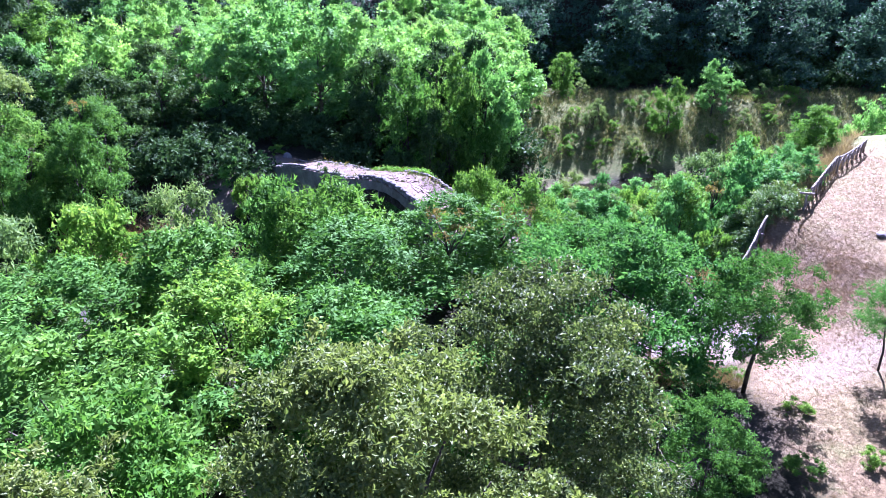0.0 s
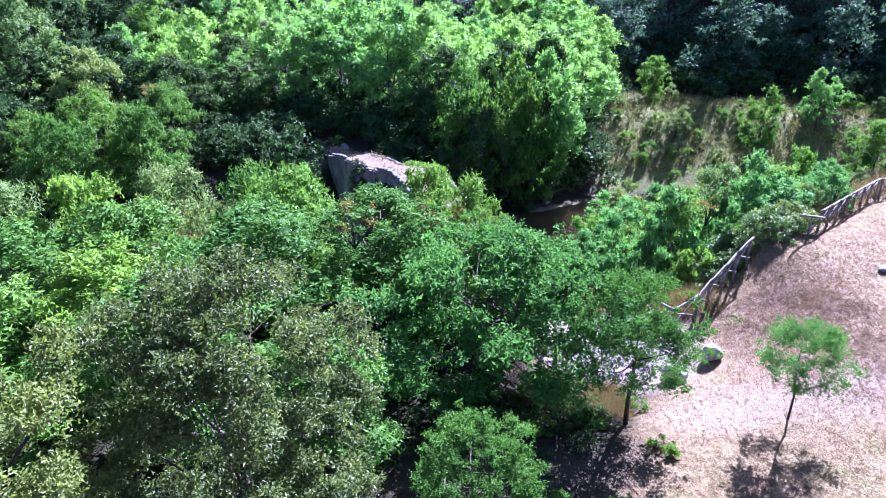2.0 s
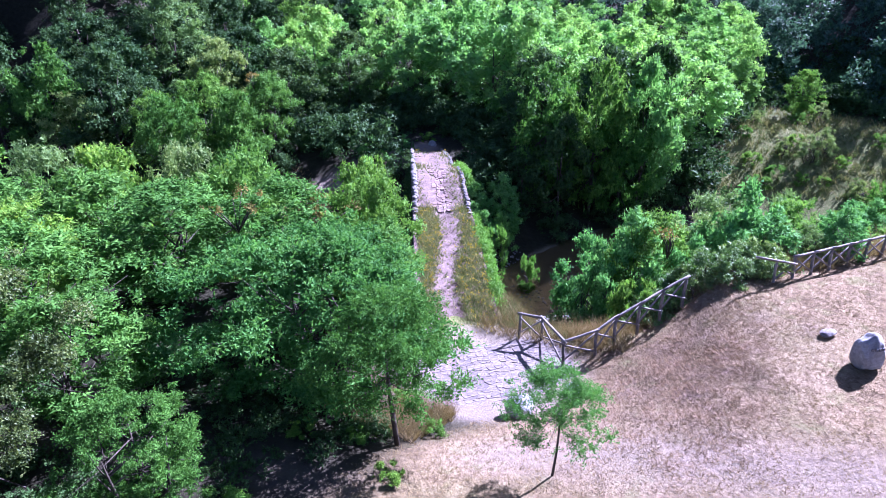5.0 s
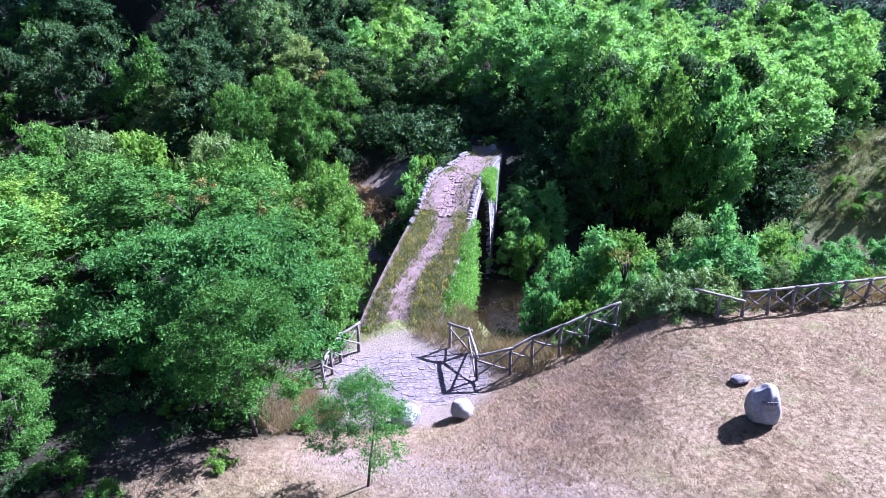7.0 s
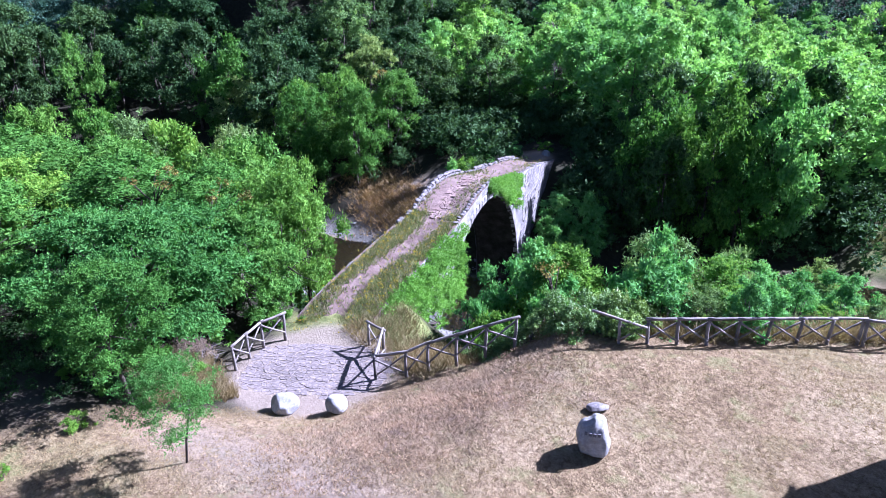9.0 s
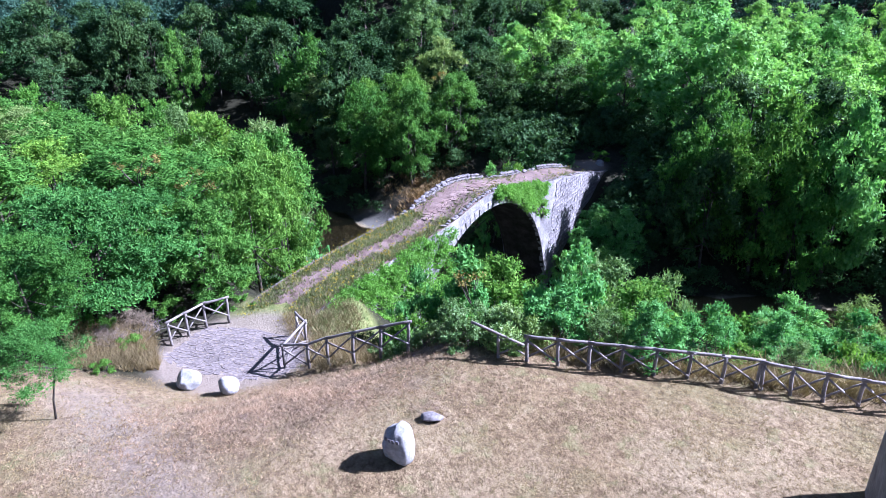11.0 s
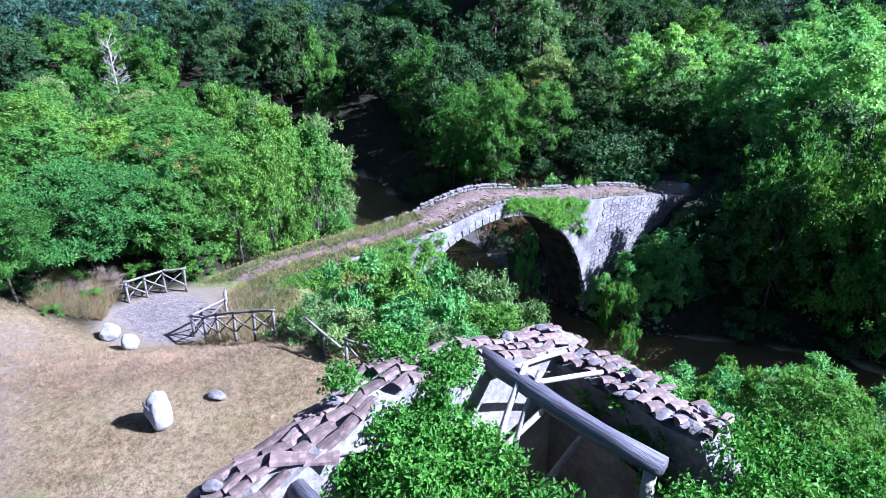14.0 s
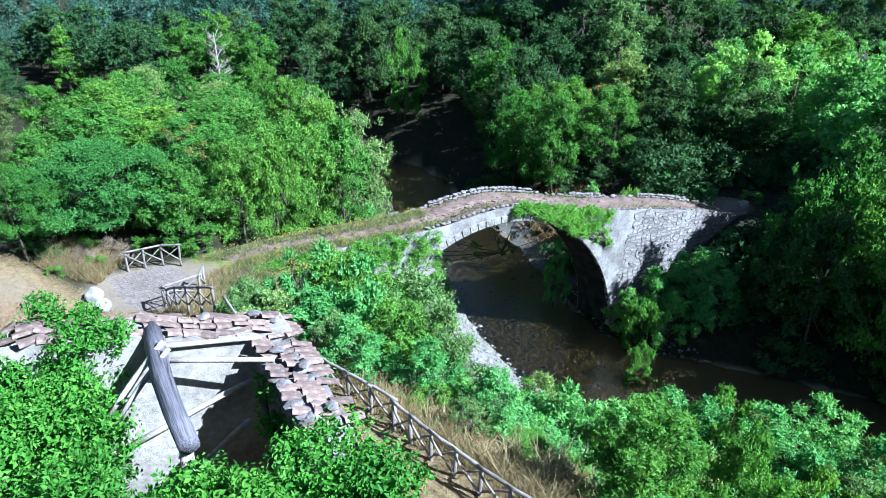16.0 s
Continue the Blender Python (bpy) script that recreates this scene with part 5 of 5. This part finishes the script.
c, r = clumps_in(150, 23, lambda g: (at_house(g.uniform(-3.6, -1.2), g.uniform(3.4, 6.6), 7.5 - 2.4 * g.random() ** 1.5), g.uniform(0.3, 0.55)))
leafy("fig_bush", "green fig bush against the fallen wall", "shrub", c, r, 34000, 0.105, IVY, 24, foot=at_house(-2.4, 4.5, 2.0))
c, r = clumps_in(230, 5, lambda g: (at_house(g.uniform(1.2, 3.9), g.uniform(3.55, 7.2), 7.7 - 2.6 * g.random() ** 1.5), g.uniform(0.3, 0.5)))
leafy("fig_bush", "green bush growing through the broken side of the house", "shrub", c, r, 56000, 0.105, IVY, 6, foot=at_house(3.0, 5.0, 2.0))
c, r = clumps_in(16, 7, lambda g: (at_house(g.uniform(3.0, 3.3), g.uniform(0.9, 2.6), g.uniform(6.2, 7.3)), g.uniform(0.15, 0.28)))
leafy("ivy", "green ivy hanging inside the side wall", "ivy", c, r, 1200, 0.12, IVY, 8)



# ---- creepers on the bridge ----
def bridge_ivy(g, s0, s1, deep):
    s = g.uniform(s0, s1)
    return on_bridge(s, g.uniform(0.05, 0.3), deck_z(s) + 0.05 - deep(s) * g.random() ** 1.15), g.uniform(0.22, 0.4)


c, r = clumps_in(330, 11, lambda g: bridge_ivy(g, -12.3, -1.0, lambda s: 5.5 + 0.3 * s if s < -6 else 4.6))
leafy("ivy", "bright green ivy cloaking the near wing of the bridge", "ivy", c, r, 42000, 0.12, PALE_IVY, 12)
c, r = clumps_in(170, 13, lambda g: bridge_ivy(g, 4.4, 13.2, lambda s: 0.55 + 0.36 * max(0, s - 6)))
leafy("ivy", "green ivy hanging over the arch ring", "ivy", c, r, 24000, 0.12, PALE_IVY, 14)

# ivy added in WOODS leaves: their dark colour brings the flank's shade
c, r = clumps_in(110, 43, lambda g: (on_bridge(g.uniform(-9, 16), -WIDE - g.uniform(0.05, 0.3), g.uniform(-5.5, -1.6)), g.uniform(0.2, 0.4)))
leafy("ivy", "ivy on the shaded flank of the bridge, the shade in its dark leaf colour", "ivy", c, r, 9000, 0.15, WOODS, 44)

# dry grass and yellow flowers on the bridge, hay on the lawn
g = np.random.default_rng(15)
pts = []
while len(pts) < 5200:
    s, w = g.uniform(-14.5, 27), g.uniform(-3.2, -0.1)
    bare = math.exp(-((w + 1.7 + 0.35 * math.sin(0.45 * s)) / (0.62 + 0.04 * max(0, s + 4))) ** 4)
    if g.random() < bare * 0.95 or (s > -0.5 and g.random() < 0.85):
        continue
    pts.append(on_bridge(s, w, deck_z(s)))
v, f = blade_field(pts, 0.22, 0.012, 16, 7)
tagged(new("dry_grass", mesh_from("dry_grass", v, f, MEADOW)), "straw-coloured grass along the bridge deck", "grass", kind="stuff")
pick = [p + Vector((g.normal() * 0.1, g.normal() * 0.1, 0.3)) for p in pts[:1800] if g.random() < 0.5]
v, f = leaf_cloud(pick, np.full(len(pick), 0.08), len(pick) * 3, 0.055, 17, 0.8, per=3, reach=1.5)
tagged(new("yellow_flowers", mesh_from("yellow_flowers", v, f, FLOWER)), "small yellow flowers in the bridge grass", "flowers", kind="stuff")

pts = np.stack([g.uniform(9.5, 36, 80000), g.uniform(9, 40, 80000)], 1)
d = river_distance(pts[:, 0], pts[:, 1])
litter = np.exp(-((pts[:, 0] - 16.4 - 0.1 * (pts[:, 1] - 24)) / 2.2) ** 2 - ((pts[:, 1] - 24.2) / 4.6) ** 2)
keep = (g.random(len(pts)) > 0.95 * litter) & (d > 18.5) & (pts[:, 0] - 0.25 * (pts[:, 1] - 20) > 10.5) & (np.hypot(pts[:, 0] - 9.9, pts[:, 1] - 23.9) > 3.1)
pts = pts[keep]
pts = np.column_stack([pts, terrain(pts[:, 0], pts[:, 1]) - 0.01])
v, f = blade_field(pts, 0.08, 0.007, 18, 4, 1.1)
tagged(new("mown_hay", mesh_from("mown_hay", v, f, HAY)), "dry mown stubble and hay on the lawn", "grass", kind="stuff")

LITTER = foliage("brown_litter", (0.113, 0.073, 0.051), (0.225, 0.156, 0.108), (0.348, 0.256, 0.182), 0.15, 0.8, 0.1, patch=0.9)
spots_ = np.stack([16.4 + g.normal(size=12000) * 1.6, 24.3 + g.normal(size=12000) * 3.0], 1)
spots_ = spots_[(np.hypot(spots_[:, 0] - 9.9, spots_[:, 1] - 23.9) > 3.3) & (river_distance(spots_[:, 0], spots_[:, 1]) > 23.5)]
v, f = blade_field(np.column_stack([spots_, terrain(spots_[:, 0], spots_[:, 1]) - 0.01]), 0.09, 0.010, 28, 4, 1.2)
tagged(new("leaf_litter", mesh_from("leaf_litter", v, f, LITTER)), "reddish brown dead leaves and mown stalks on the lawn", "litter", kind="stuff")

# tufts of dry weeds along the fences and the lawn's edge
pts = []
for k in range(3400):
    if k % 3 == 0:
        x, y = g.uniform(6.8, 10.0), g.uniform(18.0, 20.9)
    elif k % 3 == 1:
        t = g.random()
        x, y = 12.2 + 6.2 * t + g.normal() * 0.4, 26.3 + 6.2 * t + g.normal() * 0.4 + 0.8
    else:
        t = g.random()
        x, y = 18.6 + 8.4 * t - 0.55 + g.normal() * 0.35, 31.9 + 9.4 * t + 0.45 + g.normal() * 0.35
    if k % 5 == 0:
        x, y = g.uniform(8.0, 14.0), g.uniform(26.0, 29.5)
    pts.append((x, y, height(x, y)))
v, f = blade_field(pts, 0.62, 0.006, 20, 12)
tagged(new("dry_weeds", mesh_from("dry_weeds", v, f, HAY)), "tall dry weeds along the fences", "grass", kind="stuff")

pts = np.stack([8.6 + g.normal(size=3000) * 1.5, 27.4 + g.normal(size=3000) * 1.2], 1)
pts = pts[(np.hypot(pts[:, 0] - 9.9, pts[:, 1] - 23.9) > 2.9) & ((pts[:, 0] - ARCH_P.x) * ARCH_N.x + (pts[:, 1] - ARCH_P.y) * ARCH_N.y > 0.1)]
v, f = blade_field(np.column_stack([pts, terrain(pts[:, 0], pts[:, 1])]), 0.26, 0.009, 35, 5, 0.6)
tagged(new("dry_grass", mesh_from("dry_grass", v, f, MEADOW)), "yellowing grass beside the bridge end", "grass", kind="stuff")
pts = np.stack([-23.5 + g.normal(size=2500) * 3.2, 49.2 + g.normal(size=2500) * 1.6], 1)
v, f = blade_field(np.column_stack([pts, terrain(pts[:, 0], pts[:, 1])]), 0.5, 0.03, 36, 4, 0.8)
tagged(new("dry_grass", mesh_from("dry_grass", v, f, HAY)), "dry grass on the earth bank across the stream", "grass", kind="stuff")
pts = np.stack([g.uniform(17, 40, 16000), g.uniform(33, 62, 16000)], 1)
f_ = (pts[:, 0] - 18.7) * -0.785 + (pts[:, 1] - 31.57) * 0.613
keep = ((f_ > 0.2) & (f_ < 9) | (pts[:, 1] > 46)) & (river_distance(pts[:, 0], pts[:, 1]) > 10)
pts = pts[keep]
v, f = blade_field(np.column_stack([pts, terrain(pts[:, 0], pts[:, 1])]), 0.62, 0.022, 33, 4, 0.7)
tagged(new("dry_grass", mesh_from("dry_grass", v, f, STRAW)), "rank dry grass on the slope below the fence", "grass", kind="stuff")
pts = np.stack([g.uniform(10, 60, 12000), g.uniform(60, 97, 12000)], 1)
pts = pts[np.abs(river_distance(pts[:, 0], pts[:, 1])) > 8]
v, f = blade_field(np.column_stack([pts, terrain(pts[:, 0], pts[:, 1])]), 0.75, 0.028, 34, 7, 0.6)
tagged(new("meadow_grass", mesh_from("meadow_grass", v, f, MEADOW)), "yellow-green meadow grass beside the bend of the stream", "grass", kind="stuff")

# pebbles of the gravel banks
peb, k = [lump("pebble", (0.16, 0.13, 0.08), 90 + q, LIMESTONE, 1, 0.25, smooth=False) for q in range(3)], 0
verts, faces, base = [], [], 0
shape_v = [np.array([v.co[:] for v in m.vertices]) for m in peb]
shape_f = [np.array([p.vertices[:] for p in m.polygons]) for m in peb]
while k < 3200:
    x, y = g.uniform(-26, 10), g.uniform(33, 56)
    d = from_stream(x, y)
    if not (3.2 < d < 7.6 or -7.0 < d < -3.6 and g.random() < 0.4 or abs(d) < 3.6 and g.random() < 0.3):
        continue
    q = g.integers(3)
    a, sc = g.random() * 6.3, g.choice((0.5, 0.8, 1.1, 2.0), p=(0.45, 0.35, 0.17, 0.03))
    rot = np.array(((math.cos(a), -math.sin(a), 0), (math.sin(a), math.cos(a), 0), (0, 0, 1)))
    verts.append(shape_v[q] @ rot.T * sc + np.array((x, y, height(x, y) + 0.02)))
    faces.append(shape_f[q] + base)
    base += len(shape_v[q])
    k += 1
tagged(new("pebbles", mesh_from("pebbles", np.concatenate(verts), np.concatenate(faces), LIMESTONE)), "pale pebbles on the stream's gravel banks", "pebbles", kind="stuff")

stone = tagged(new("boulder", lump("boulder", (0.45, 0.4, 0.5), 5, LIMESTONE, 3, 0.2)), "white marker stone at the far end of the bridge", "boulder")
stone.matrix_basis = pose(-15.4, 63.0, -5.45)


# ---- a dead tree, dry brush and yellowing sprays ----
def dead_tree(x, y, tall, seed):
    thing = tagged(new("dead_tree"), "bare bleached dead tree standing in the woods", "tree")
    thing.matrix_basis = Matrix.Translation((x, y, height(x, y) - 0.2))
    q = random.Random(seed)
    bm = bmesh.new()
    tube(bm, [(0, 0, 0), (0.1, 0.1, tall * 0.5), (0.3, -0.1, tall)], [0.22, 0.15, 0.03], 8)
    trunk = part("trunk", bm_mesh("trunk", bm, LATH, True), thing)
    for k in range(34):
        z = tall * q.uniform(0.45, 0.97)
        a, reach = q.uniform(0, 6.3), q.uniform(1.2, 2.8) * (1.2 - z / tall * 0.6)
        end = Vector((reach * math.cos(a), reach * math.sin(a), z + reach * q.uniform(0.4, 0.9)))
        bm = bmesh.new()
        tube(bm, [(0.1, 0, z), Vector((0.1, 0, z)).lerp(end, 0.5) + Vector((0, 0, 0.15)), end], [0.06, 0.04, 0.012], 5)
        for e in range(5):
            p = Vector((0.1, 0, z)).lerp(end, q.uniform(0.4, 0.9))
            tube(bm, [p, p + Vector((q.uniform(-0.6, 0.6), q.uniform(-0.6, 0.6), q.uniform(0.3, 0.9)))], [0.03, 0.008], 4)
        part("branch", bm_mesh("branch", bm, LATH, True), trunk)
    return thing


dead_tree(-61.0, 2.2, 15.5, 3)
bm = bmesh.new()
q = random.Random(9)
for k in range(46):
    a, l = q.uniform(0, 6.3), q.uniform(0.4, 1.0)
    p = Vector((q.uniform(-0.7, 0.7), q.uniform(-0.5, 0.5), q.uniform(0.02, 0.35)))
    tube(bm, [p, p + Vector((l * math.cos(a), l * math.sin(a), q.uniform(0.0, 0.5)))], [0.018, 0.006], 4)
brush = tagged(new("brush_pile", bm_mesh("brush_pile", bm, DRY_TWIG)), "heap of dry grey twigs beside the fence", "brush", kind="stuff")
brush.matrix_basis = Matrix.Translation((6.9, 20.7, height(6.9, 20.7)))
RUSTY = foliage("rusty_leaf", (0.109, 0.097, 0.031), (0.194, 0.158, 0.048), (0.278, 0.218, 0.072), 0.25)
for x, y, z, n, wide in ((14.0, 32.2, 2.1, 130, 0.3), (2.2, 23.4, 3.9, 300, 0.55), (0.2, 21.6, 4.4, 260, 0.6), (-29.2, 52.6, 2.0, 240, 0.7)):
    c, r = clumps_in(7, int(x * 10) % 97 + 3, lambda g: (Vector((x + g.normal() * wide, y + g.normal() * wide, z + g.normal() * 0.25)), g.uniform(0.15, 0.3)))
    leafy("yellowing_spray", "spray of rusty yellowing leaves among the green", "foliage", c, r, n, 0.13, RUSTY, 71, foot=(x, y, z - 1.2))
